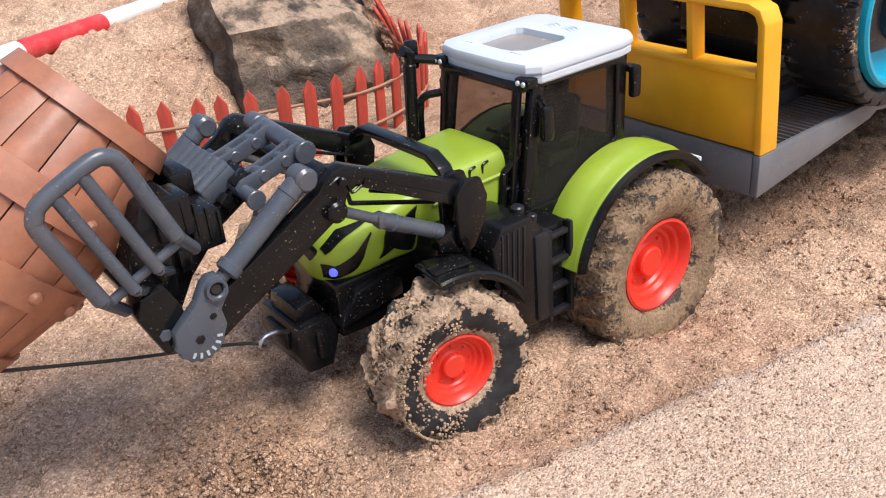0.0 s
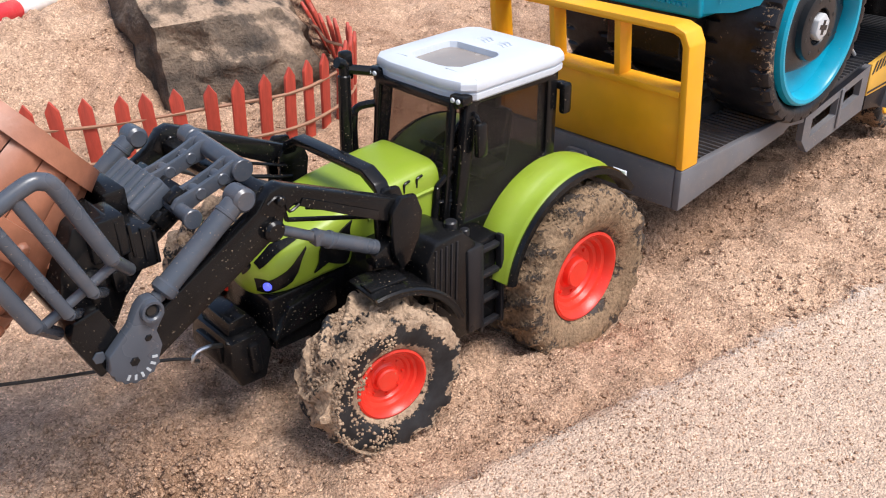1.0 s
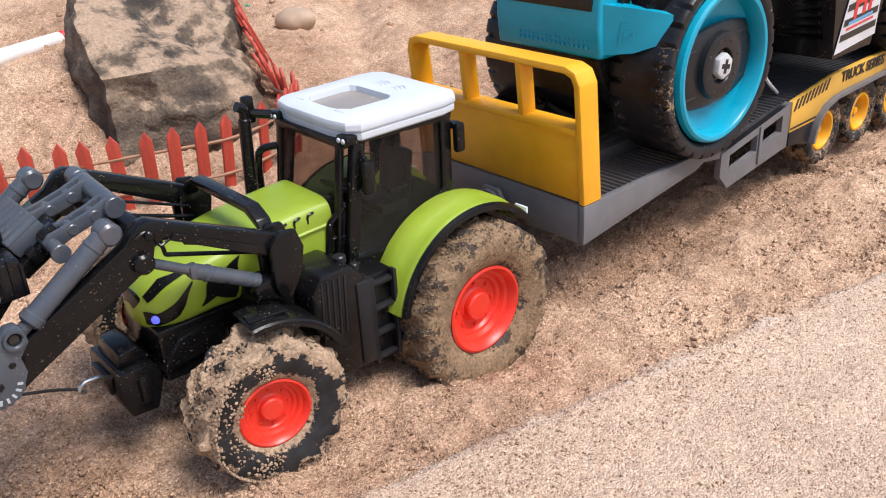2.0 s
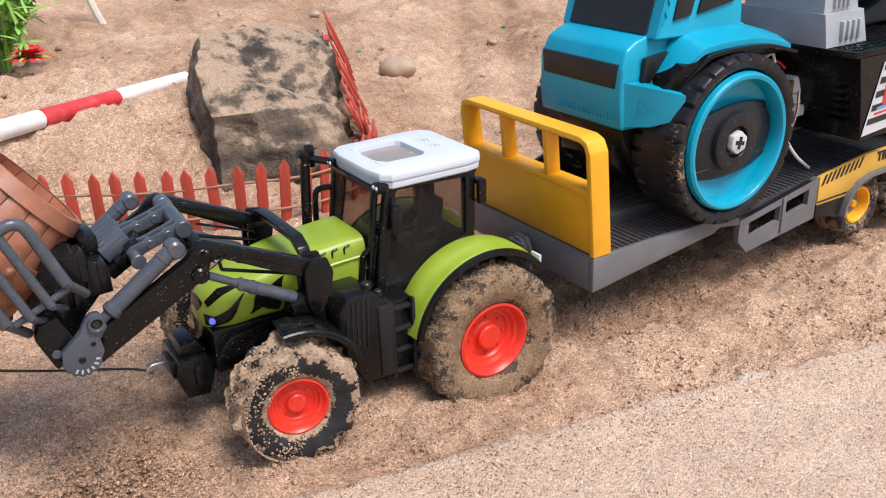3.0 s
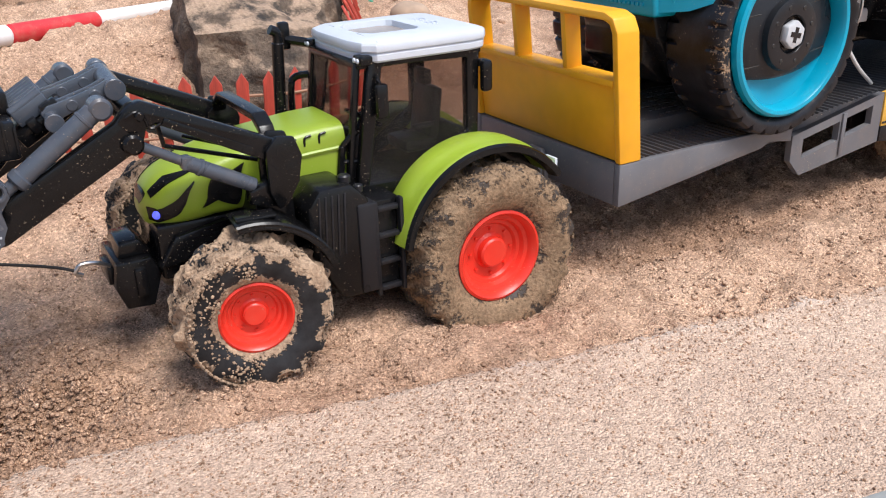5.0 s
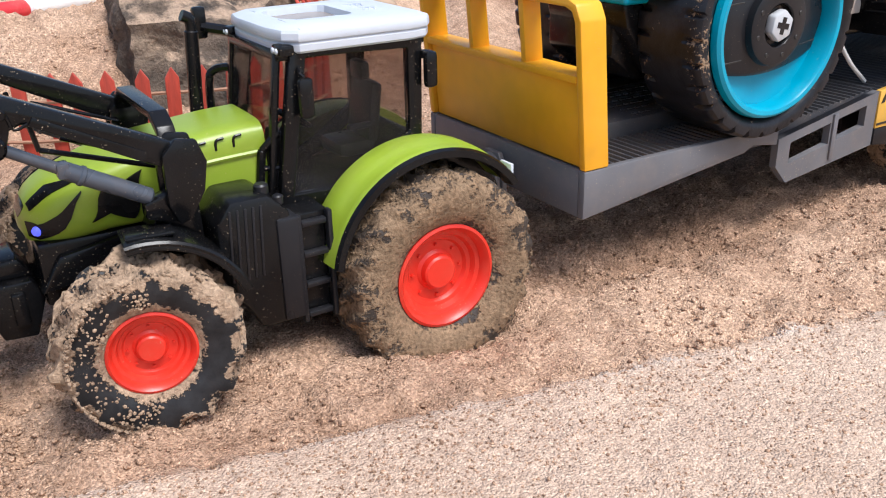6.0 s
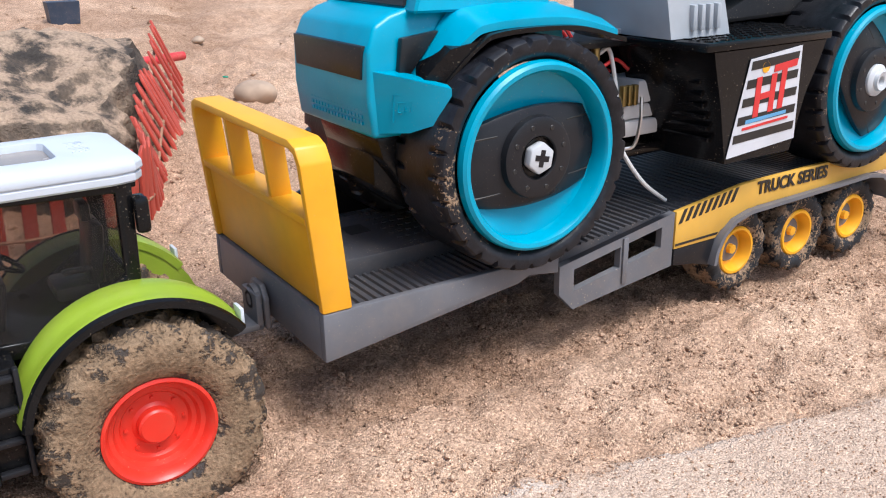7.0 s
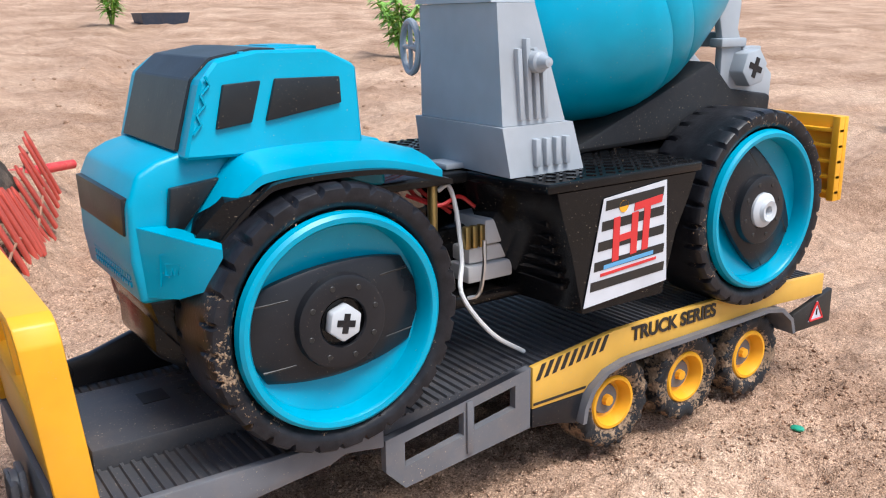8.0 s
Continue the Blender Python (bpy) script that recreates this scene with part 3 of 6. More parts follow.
def plant(x, y, size, blooms, seed, bowed=()):
    rng = random.Random(seed)
    z = lie(x, y)
    p = thing("garden_plant", (x, y, z), "leafy green plant with red flowers rooted in the sand" if blooms else "leafy low green plant rooted in the sand", "plant")
    stems, leaves = bmesh.new(), bmesh.new()
    heads = []
    for k in range(7 + len(bowed)):
        a = rng.uniform(0, 6.28)
        tip = Vector((x + math.cos(a) * size * rng.uniform(.2, .7), y + math.sin(a) * size * rng.uniform(.2, .7), z + size * rng.uniform(.7, 1.3)))
        mid = (x * .6 + tip.x * .4, y * .6 + tip.y * .4, z + (tip.z - z) * .6)
        if k < len(bowed):
            tip = Vector(bowed[k])
            mid = (x * .5 + tip.x * .5, y * .5 + tip.y * .5, max(z, tip.z) + size * .55)
        pts = smooth_line([(x, y, z - 0.1), mid, tip], 5)
        stems = join(stems, tube(pts, 0.02 * size, 5))
        heads.append(tip)
        for q in pts[3:]:
            for s in range(7):
                b = leaf_blade(size * rng.uniform(.13, .30), size * rng.uniform(.030, .065))
                moved(b, Matrix.Translation(q) @ Euler((rng.uniform(-.5, .7), rng.uniform(-.4, .4), rng.uniform(0, 6.28))).to_matrix().to_4x4())
                leaves = join(leaves, b)
    part("stem", stems, M_LEAF, p)
    part("foliage", leaves, M_LEAF, p, angle=80)
    for h in heads[:blooms]:
        bm = bmesh.new()
        for ring in range(3):
            for i in range(14):
                b = leaf_blade(min(size, 1.1) * (.27 - .05 * ring), size * .07)
                moved(b, Matrix.Translation(h + Vector((0, 0, .015 * ring))) @ Euler((0.15 + 0.3 * ring, 0, i * 6.283 / 14 + ring * .2)).to_matrix().to_4x4())
                bm = join(bm, b)
        part("flower", bm, M_PETAL, p, "red many-petalled flower", angle=80)


plant(-2.5, 9.5, 1.25, 1, 4, [(-2.34, 8.15, 1.24), (-2.9, 8.3, 1.6), (-2.2, 8.6, 1.7), (-1.9, 9.2, 1.9)])
plant(-3.3, 9.6, 1.2, 2, 9)
plant(-2.0, 11.6, 0.8, 0, 12)
plant(9.6, 35.5, 2.0, 0, 14)
plant(14.4, 20.4, 1.9, 0, 15)
plant(15.9, 5.1, 0.6, 0, 16)


def tray(x, y, w, h, seed):
    """A dark plastic tray lying far back on the sand."""
    z = lie(x, y)
    bm = loft([[(x - w / 2, y - w / 3, z - 0.05), (x + w / 2, y - w / 3, z - 0.05), (x + w / 2, y + w / 3, z - 0.05), (x - w / 2, y + w / 3, z - 0.05)], [(x - w * .56, y - w * .4, z + h), (x + w * .56, y - w * .4, z + h), (x + w * .56, y + w * .4, z + h), (x - w * .56, y + w * .4, z + h)]])
    solo("plastic_tray", bevelled(bm, 0.05), M_TARP, "dark blue plastic tray lying on the sand", "tray", "trays", base=(x, y, z))


tray(12.6, 38.5, 2.0, 0.5, 1)
tray(1.55, 14.0, 0.5, 0.35, 2)


def stick():
    z = lie(-0.5, 12.2)
    bm = tube([(-0.50, 12.2, z - 0.05), (-0.6, 12.4, z + 0.3), (-0.75, 12.7, z + 1.0)], 0.07, 8, 5)
    solo("pale_stick", bm, M_BARK, "pale bare stick standing in the sand", "stick", base=(-0.5, 12.2, z))


stick()

# ---- tyres and wheels ----
LUG_CLEAN = 0.2


def tyre_bm(centre, r, rim, width, lugs, lug, mud, seed, axis_turn=0.0, straight=False, crust=0.02):
    """A tyre round the y axis, with its lugs and its crust of sand in the mesh. mud(angle, across, radius share) gives the cover."""
    n = lugs * 10
    c = Vector(centre)
    prof = []
    for s in (1, -1):
        side = [(0.34, rim), (0.40, rim + (r - rim) * .12), (0.475, rim + (r - rim) * .38), (0.50, rim + (r - rim) * .62), (0.49, r - (r - rim) * .18), (0.46, r - (r - rim) * .07), (0.40, r - (r - rim) * 0.015)]
        prof.append([(s * a * width, q) for a, q in side])
    crown = [(a * width, r) for a in (0.33, 0.25, 0.17, 0.09, 0.02, -0.02, -0.09, -0.17, -0.25, -0.33)]
    line = prof[0] + crown + prof[1][::-1]
    bm = bmesh.new()
    cover = bm.verts.layers.float.new("mud")
    rows = []
    o = Vector((seed * 3.1, seed * 1.7, 0))
    for i in range(n):
        a = i * math.tau / n
        row = []
        for across, q in line:
            share = abs(across) / (width / 2)
            edge = smoothstep(rim + (r - rim) * .5, rim + (r - rim) * .8, q)
            skew = 0.0 if straight else 0.9 * share * (1 if across > 0 else 1)
            half = 0.5 if (across > 0 and not straight) else 0.0
            ph = (lugs * a / math.tau + skew + half) % 1.0
            up = smoothstep(0.08, 0.2, ph) * (1 - smoothstep(0.45, 0.57, ph))
            if straight:
                up = 1 - smoothstep(0.06, 0.12, ph) * (1 - smoothstep(0.22, 0.28, ph)) * smoothstep(0.55, 0.7, share)
            g = mud(a, across / width, (q - rim) / (r - rim))
            d = c + Vector((math.cos(a) * q, across, math.sin(a) * q))
            fill = max(0.0, g) * (0.55 + 0.9 * noise.noise(d * 5 + o))
            q2 = q + lug * edge * max(up, min(0.9, fill * 0.45)) + crust * max(0.0, fill) * (0.5 + noise.noise(d * 16 + o) + 0.5 * noise.noise(d * 35 + o)) * smoothstep(0.02, 0.2, q - rim)
            y2 = across + math.copysign(crust * 0.6 * max(0.0, fill) * (0.4 + noise.noise(d * 18 - o)), across) * (share > 0.7)
            v = bm.verts.new(c + Vector((math.cos(a) * q2, y2, math.sin(a) * q2)))
            v[cover] = g + 0.25 * noise.noise(d * 7 + o) - LUG_CLEAN * up * edge
            row.append(v)
        rows.append(row)
    for i in range(n):
        p, q = rows[i], rows[(i + 1) % n]
        for j in range(len(line) - 1):
            bm.faces.new((p[j], p[j + 1], q[j + 1], q[j]))
    return moved(bm, about(centre, (0, 0, 1), axis_turn))


# ---- low-loader trailer ----
def ribbed_deck(x0, x1, y0, y1, z, z1=None, step=0.052, depth=0.10):
    """A plate with a fine rib across it at every step."""
    z1 = z if z1 is None else z1
    prof = []
    n = max(1, round((x1 - x0) / step))
    for i in range(n):
        a = x0 + (x1 - x0) * i / n
        w = (x1 - x0) / n
        zz = z + (z1 - z) * i / n
        prof += [(a, zz), (a + w * .5, zz), (a + w * .60, zz + 0.015), (a + w * .90, zz + 0.015)]
    prof += [(x1, z1), (x1, z1 - depth), (x0, z - depth)]
    return prism(prof, "y", y0, y1, 0)


def text_at(words, size, m, mat, parent, name="lettering"):
    cu = bpy.data.curves.new(name, "FONT")
    cu.body, cu.size, cu.extrude, cu.align_x, cu.align_y = words, size * U, 0.0002, "CENTER", "CENTER"
    cu.offset = 0.0004
    cu.materials.append(mat)
    ob = new(name, cu)
    ob.parent = parent
    top = root_of(parent)
    ob.matrix_local = Matrix.Translation(-top.location) @ m
    return ob


def trailer():
    t = thing("low_loader_trailer", (2.6, 0.78, 0.05), "grey and yellow toy low-loader trailer hitched to the tractor", "trailer")
    W = 1.58
    # front platform: side walls, front wall, floor
    side = [(-0.03, 0.45), (-0.03, 0.72), (1.52, 0.72), (1.52, 0.60), (1.30, 0.635), (1.22, 0.60), (1.0, 0.575)]
    part("side_wall", prism(side, "y", 0, 0.05, 0.008), M_GREY, t)
    part("side_wall", prism(side, "y", W - 0.05, W, 0.008), M_GREY, t)
    part("front_wall", prism([(0.054, 0.45), (W - 0.054, 0.45), (W - 0.054, 0.716), (0.054, 0.716)], "x", -0.028, 0.02, 0.006), M_GREY, t)
    part("floor", ribbed_deck(0.02, 1.55, 0.054, 0.42, 0.70), M_DECK, t, "ribbed dark floor strip")
    part("floor", ribbed_deck(0.02, 1.55, 1.16, W - 0.054, 0.70), M_DECK, t, "ribbed dark floor strip")
    mid = prism([(0.2, 0.424), (0.2, 1.156), (1.55, 1.156), (1.55, 0.424)], "z", 0.62, 0.81, 0.01)
    part("middle_plate", mid, M_DECK, t, "raised dark middle plate with a black square for its hole")
    # nothing is cut: a black sheet on the plate paints the hole's shade
    part("hole_shade", box(0.55, 0.69, 0.80, 0.95, 0.806, 0.8135, 0.0), M_INK, t)
    studs = bmesh.new()
    for i in range(12):
        for j in range(7):
            x, y = 0.76 + i * 0.06, 0.49 + j * 0.10
            studs = join(studs, box(x, x + 0.03, y, y + 0.014, 0.8102, 0.816, 0))
    part("plate_studs", studs, M_DECK, t)
    part("far_guard", prism([(0.04, 0.72), (0.10, 0.84), (0.45, 0.90), (0.75, 1.0), (1.15, 1.02), (1.5, 0.96), (1.5, 0.72)], "y", W - 0.12, W - 0.06, 0.012), M_CHAR, t)
    # ramp with its skirts
    part("ramp", ribbed_deck(1.554, 2.50, 0.054, W - 0.054, 0.70, 0.80), M_DECK, t, "ribbed dark ramp")
    for y0, y1 in ((-0.004, 0.045), (W - 0.045, W + 0.004)):
        sk = bmesh.new()
        cells_x = [1.525, 1.64, 2.02, 2.09, 2.38, 2.49]

        def top(x):
            return 0.635 + (x - 1.525) * (0.80 - 0.635) / 0.965

        def low(x):
            return 0.33 + max(0, (x - 1.62)) * 0.115 + max(0.0, 1.62 - x) * 1.3

        for k in range(5):
            a, b = cells_x[k], cells_x[k + 1]
            if k in (1, 3):
                pieces = [((a, top(a) - 0.06), (b, top(b) - 0.06), (b, top(b)), (a, top(a))), ((a, low(a)), (b, low(b)), (b, top(b) - 0.20), (a, top(a) - 0.20))]
            else:
                pieces = [((a, low(a)), (b, low(b)), (b, top(b)), (a, top(a)))]
            for pc in pieces:
                sk = join(sk, prism(pc, "y", y0, y1, 0))
        bmesh.ops.remove_doubles(sk, verts=sk.verts, dist=1e-4)
        part("skirt", sk, M_GREY, t, "grey skirt with two slots")
        for x in (2.055,):
            part("skirt_rib", prism([(x - .02, low(x) + .03), (x + .02, low(x) + .03), (x + .02, top(x) - .01), (x - .02, top(x) - .01)], "y", y0 - 0.015 if y0 < 1 else y1 + 0.001, y0 - 0.001 if y0 < 1 else y1 + 0.015, 0.004), M_GREY, t)
    # rear platform
    part("rear_deck", ribbed_deck(2.504, 3.2, 0.03, W - 0.03, 0.785, 0.855), M_DECK, t, "ribbed dark rear deck")
    part("rear_deck", ribbed_deck(3.2, 5.30, 0.03, W - 0.03, 0.852, 0.815), M_DECK, t, "ribbed dark rear deck")
    part("chassis_beam", box(0.3, 5.1, 0.45, 1.13, 0.48, 0.60, 0.02), M_CHAR, t)
    wheels = (3.22, 3.90, 4.57)
    for y0, y1, out in ((-0.012, 0.028, -1), (W - 0.028, W + 0.012, 1)):
        panel = [(2.50, 0.545), (2.50, 0.80), (3.15, 0.882), (4.2, 0.895), (5.30, 0.855), (5.30, 0.70), (4.72, 0.725), (3.30, 0.70), (3.08, 0.66), (2.94, 0.585), (2.90, 0.545)]
        part("side_board", prism(panel, "y", y0, y1, 0.003), M_BOARD, t, "yellow side board with black hazard stripes")
        part("lower_rail", prism([(2.50, 0.43), (2.50, 0.541), (2.895, 0.541), (2.84, 0.36), (2.70, 0.40)], "y", y0, y1, 0.004), M_CHAR, t)
        ys = y0 - 0.004 if out < 0 else y1 + 0.001
        for k in range(9):
            a = 2.52 + k * 0.062
            z = 0.715 + (a - 2.52) * 0.12
            part("hazard_stripe", prism([(a, z), (a + 0.032, z + 0.004), (a + 0.078, z + 0.098), (a + 0.046, z + 0.094)], "y", ys, ys + 0.003, 0), M_INK, t)
        part("edge_line", prism([(2.505, 0.565), (2.91, 0.57), (2.915, 0.585), (2.505, 0.58)], "y", ys, ys + 0.003, 0), M_INK, t)
        band = [(2.86, 0.36), (2.875, 0.46), (2.93, 0.57), (3.04, 0.655), (3.20, 0.695), (4.60, 0.73), (4.78, 0.70), (4.90, 0.60), (4.94, 0.48)]
        low = [(4.91, 0.48), (4.87, 0.59), (4.76, 0.675), (4.60, 0.702), (3.21, 0.667), (3.06, 0.63), (2.96, 0.55), (2.905, 0.45), (2.89, 0.36)]
        part("mudguard", prism(band + low, "y", y0 - 0.045 if out < 0 else y0 - 0.2, y1 + 0.2 if out < 0 else y1 + 0.045, 0), M_GREY, t, "long grey mudguard")
        part("tail_corner", prism([(4.95, 0.46), (5.42, 0.46), (5.42, 0.72), (4.95, 0.60)], "y", y0 - 0.006, y1, 0.006), M_INK, t, "black tail corner")
        tri = prism([(5.14, 0.51), (5.32, 0.51), (5.23, 0.66)], "y", ys - 0.008, ys - 0.004, 0) if out < 0 else prism([(5.14, 0.51), (5.32, 0.51), (5.23, 0.66)], "y", ys + 0.002, ys + 0.006, 0)
        part("warning_triangle", tri, M_WHITE, t, "white warning triangle with a red border")
        yt = ys - 0.0085 if out < 0 else ys + 0.0065
        edges = join(*[rod(p, q, 0.008, 6) for p, q in (((5.15, yt, 0.517), (5.31, yt, 0.517)), ((5.31, yt, 0.517), (5.23, yt, 0.65)), ((5.23, yt, 0.65), (5.15, yt, 0.517)))])
        part("triangle_border", edges, M_REDINK, t, "red border")
        part("triangle_mark", rod((5.23, yt, 0.55), (5.23, yt, 0.60), 0.007, 6), M_INK, t)
        m = Matrix.Translation((3.68 * U, (y0 - 0.006 if out < 0 else y1 + 0.006) * U, 0.825 * U)) @ Euler((radians(90), 0, 0 if out < 0 else radians(180))).to_matrix().to_4x4()
        text_at("TRUCK SERIES", 0.125, m, M_INK, t)
    # wheels
    rng = random.Random(4)
    first = None
    for out, y in ((-1, 0.17), (1, W - 0.17)):
        for x in wheels:
            c = (x, y, 0.365)
            seed = rng.random() * 10
            bm = tyre_bm(c, 0.28, 0.17, 0.28, 16, 0.022, lambda a, w, q, s=seed: 0.38 + 0.45 * noise.noise(Vector((math.cos(a) * 2, w * 5, math.sin(a) * 2 + s))) + 0.28 * (abs(w) < 0.45), seed)
            ty = part("wheel", bm, M_TYRE, t, "muddy small tyre")
            o = c[1] + out * 0.11
            prof = [(0.05, -0.09 * out), (0.10, -0.09 * out), (0.128, -0.075 * out), (0.142, -0.01 * out), (0.152, 0.012 * out), (0.17, 0.012 * out), (0.178, 0.0), (0.172, -0.06 * out)]
            part("rim", lathe(prof, (x, o, c[2]), (0, 1, 0), 28), M_YELLOW, ty, "yellow rim")
            part("hub", lathe([(0.0, 0.0), (0.095, -0.004 * out), (0.105, -0.03 * out), (0.11, -0.05 * out)], (x, o - out * 0.055, c[2]), (0, 1, 0), 18), M_GREY, ty, "grey hub")
            part("axle_nut", lathe([(0.0, 0.03 * out), (0.034, 0.026 * out), (0.04, -0.015 * out)], (x, o - out * 0.05, c[2]), (0, 1, 0), 8), M_YELLOW, ty)
    for x in wheels:
        part("axle", rod((x, 0.2, 0.365), (x, W - 0.2, 0.365), 0.03, 10), M_CHAR, t)
    part("suspension", box(2.9, 4.9, 0.5, 1.08, 0.34, 0.479, 0.02), M_CHAR, t)
    # yellow headboard
    lean = Matrix.Identity(4)
    lean[0][2], lean[0][3] = -0.09, 0.09 * 0.722

    def hb(bm):
        return moved(bm, lean)

    z0, zm, z1, xf, xb = 0.722, 1.23, 1.62, -0.03, 0.14
    fr = box(xf + 0.03, xb, 0.06, W - 0.06, z0 + 0.003, zm - 0.045, 0.004)
    part("board_panel", hb(fr), M_YELLOW, t, "amber yellow headboard panel")
    part("board_ledge", hb(box(xf, xb, 0.052, W - 0.052, zm - 0.043, zm, 0.008)), M_YELLOW, t)
    outer = [(0.0, z0), (0.0, z1 - 0.11), (0.035, z1 - 0.03), (0.11, z1), (W - 0.11, z1), (W - 0.035, z1 - 0.03), (W, z1 - 0.11), (W, z0)]
    inner = [(0.05, z0), (0.05, z1 - 0.12), (0.07, z1 - 0.07), (0.12, z1 - 0.05), (W - 0.12, z1 - 0.05), (W - 0.07, z1 - 0.07), (W - 0.05, z1 - 0.12), (W - 0.05, z0)]
    part("board_frame", hb(prism(outer + inner[::-1], "x", xf, xb, 0.012)), M_YELLOW, t, "rounded yellow headboard frame")
    for y in (0.52, 1.04):
        part("board_post", hb(box(xf + 0.02, xb - 0.03, y - 0.022, y + 0.022, zm - 0.004, z1 - 0.045, 0.006)), M_YELLOW, t)
    # drawbar
    part("drawbar", join(prism([(-0.36, 0.44), (-0.10, 0.44), (-0.10, 0.40), (-0.36, 0.40)], "y", 0.68, 0.90, 0.01), box(-0.13, -0.09, 0.68, 0.90, 0.40, 0.62, 0.012)), M_GREY, t, "grey bent drawbar bracket")
    part("hitch_pin", rod((-0.30, 0.79, 0.34), (-0.30, 0.79, 0.50), 0.035), M_BLACK, t)
    part("hitch_plate", prism([(0.67, 0.40), (0.91, 0.40), (0.91, 0.58), (0.86, 0.66), (0.72, 0.66), (0.67, 0.58)], "x", -0.085, -0.05, 0.01), M_GREY, t)
    part("hitch_boss", lathe([(0.03, 0.0), (0.035, -0.03), (0.055, -0.03), (0.065, -0.015), (0.085, -0.015), (0.09, 0.03)], (-0.10, 0.79, 0.56), (1, 0, 0), 24), M_GREY, t, "grey ringed hitch boss")
    # raised yellow tail ramp
    z0, z1 = 1.35, 1.98
    ramp_plate = part("tail_ramp", box(5.56, 5.61, 0.10, 1.48, z0, z1, 0.01), M_YELLOW, t, "raised yellow ribbed loading ramp")
    for k in range(5):
        z = z0 + 0.05 + k * 0.115
        part("ramp_rib", box(5.50, 5.559, 0.10, 1.48, z, z + 0.03, 0.006), M_YELLOW, ramp_plate)
    for y in (0.10, 0.75, 1.42):
        part("ramp_stile", box(5.495, 5.5585, y, y + 0.06, z0, z1, 0.006), M_YELLOW, ramp_plate)
    for y in (0.75, 1.36):
        part("ramp_post", box(5.30, 5.60, y, y + 0.06, 0.70, 1.36, 0.01), M_YELLOW, t)


trailer()

# ---- tractor ----
def ring_prism(outer, inner, axis, lo, hi, bev=0.008):
    """A closed frame between two outlines with the same count of corners."""
    bm = bmesh.new()
    put = {"y": lambda a, b, c: (a, c, b), "x": lambda a, b, c: (c, a, b), "z": lambda a, b, c: (a, b, c)}[axis]
    n = len(outer)
    v = [[bm.verts.new(put(a, b, c)) for a, b in line] for c in (lo, hi) for line in (outer, inner)]
    for i in range(n):
        j = (i + 1) % n
        bm.faces.new((v[0][i], v[0][j], v[1][j], v[1][i]))
        bm.faces.new((v[2][i], v[2][j], v[3][j], v[3][i]))
        bm.faces.new((v[0][i], v[0][j], v[2][j], v[2][i]))
        bm.faces.new((v[1][i], v[1][j], v[3][j], v[3][i]))
    bmesh.ops.recalc_face_normals(bm, faces=bm.faces)
    return bevelled(bm, bev)


YC = 0.73
HOOD = [(-1.60, 0.258, 0.72, 1.150), (-1.8, 0.258, 0.73, 1.142), (-2.1, 0.255, 0.765, 1.108), (-2.35, 0.25, 0.75, 1.065), (-2.48, 0.238, 0.72, 1.03), (-2.57, 0.215, 0.705, 1.005), (-2.635, 0.175, 0.71, 0.96), (-2.675, 0.12, 0.74, 0.91), (-2.695, 0.05, 0.79, 0.86)]


def hood_at(x, a, out=0.0):
    """A point of the bonnet: x along it, a round it in degrees, 90 on top and 180 at the near side."""
    for p, q in zip(HOOD, HOOD[1:]):
        if q[0] <= x <= p[0]:
            break
    t = (p[0] - x) / (p[0] - q[0])
    half, lo, hi = (p[k] + (q[k] - p[k]) * t for k in (1, 2, 3))
    c, s = math.cos(radians(a)), math.sin(radians(a))
    e = 0.34 + 0.46 * smoothstep(2.2, 2.66, -x)
    y = (half + out) * math.copysign(abs(c) ** e, c)
    z = (lo + hi) / 2 + ((hi - lo) / 2 + out) * math.copysign(abs(s) ** e, s)
    return Vector((x, YC + y, z))


def hood_patch(edge_lo, edge_hi, steps=10, rows=6, out=0.006):
    """A thin shell on the bonnet between two lines of (x, angle)."""
    def along(line, t):
        f = t * (len(line) - 1)
        i = min(int(f), len(line) - 2)
        return [line[i][k] + (line[i + 1][k] - line[i][k]) * (f - i) for k in (0, 1)]
    bm = bmesh.new()
    grid = []
    for i in range(steps + 1):
        p, q = along(edge_lo, i / steps), along(edge_hi, i / steps)
        grid.append([bm.verts.new(hood_at(p[0] + (q[0] - p[0]) * j / rows, p[1] + (q[1] - p[1]) * j / rows, out)) for j in range(rows + 1)])
    for a, b in zip(grid, grid[1:]):
        for j in range(rows):
            bm.faces.new((a[j], a[j + 1], b[j + 1], b[j]))
    bmesh.ops.recalc_face_normals(bm, faces=bm.faces)
    res = bmesh.ops.solidify(bm, geom=bm.faces[:], thickness=0.01)
    return bm


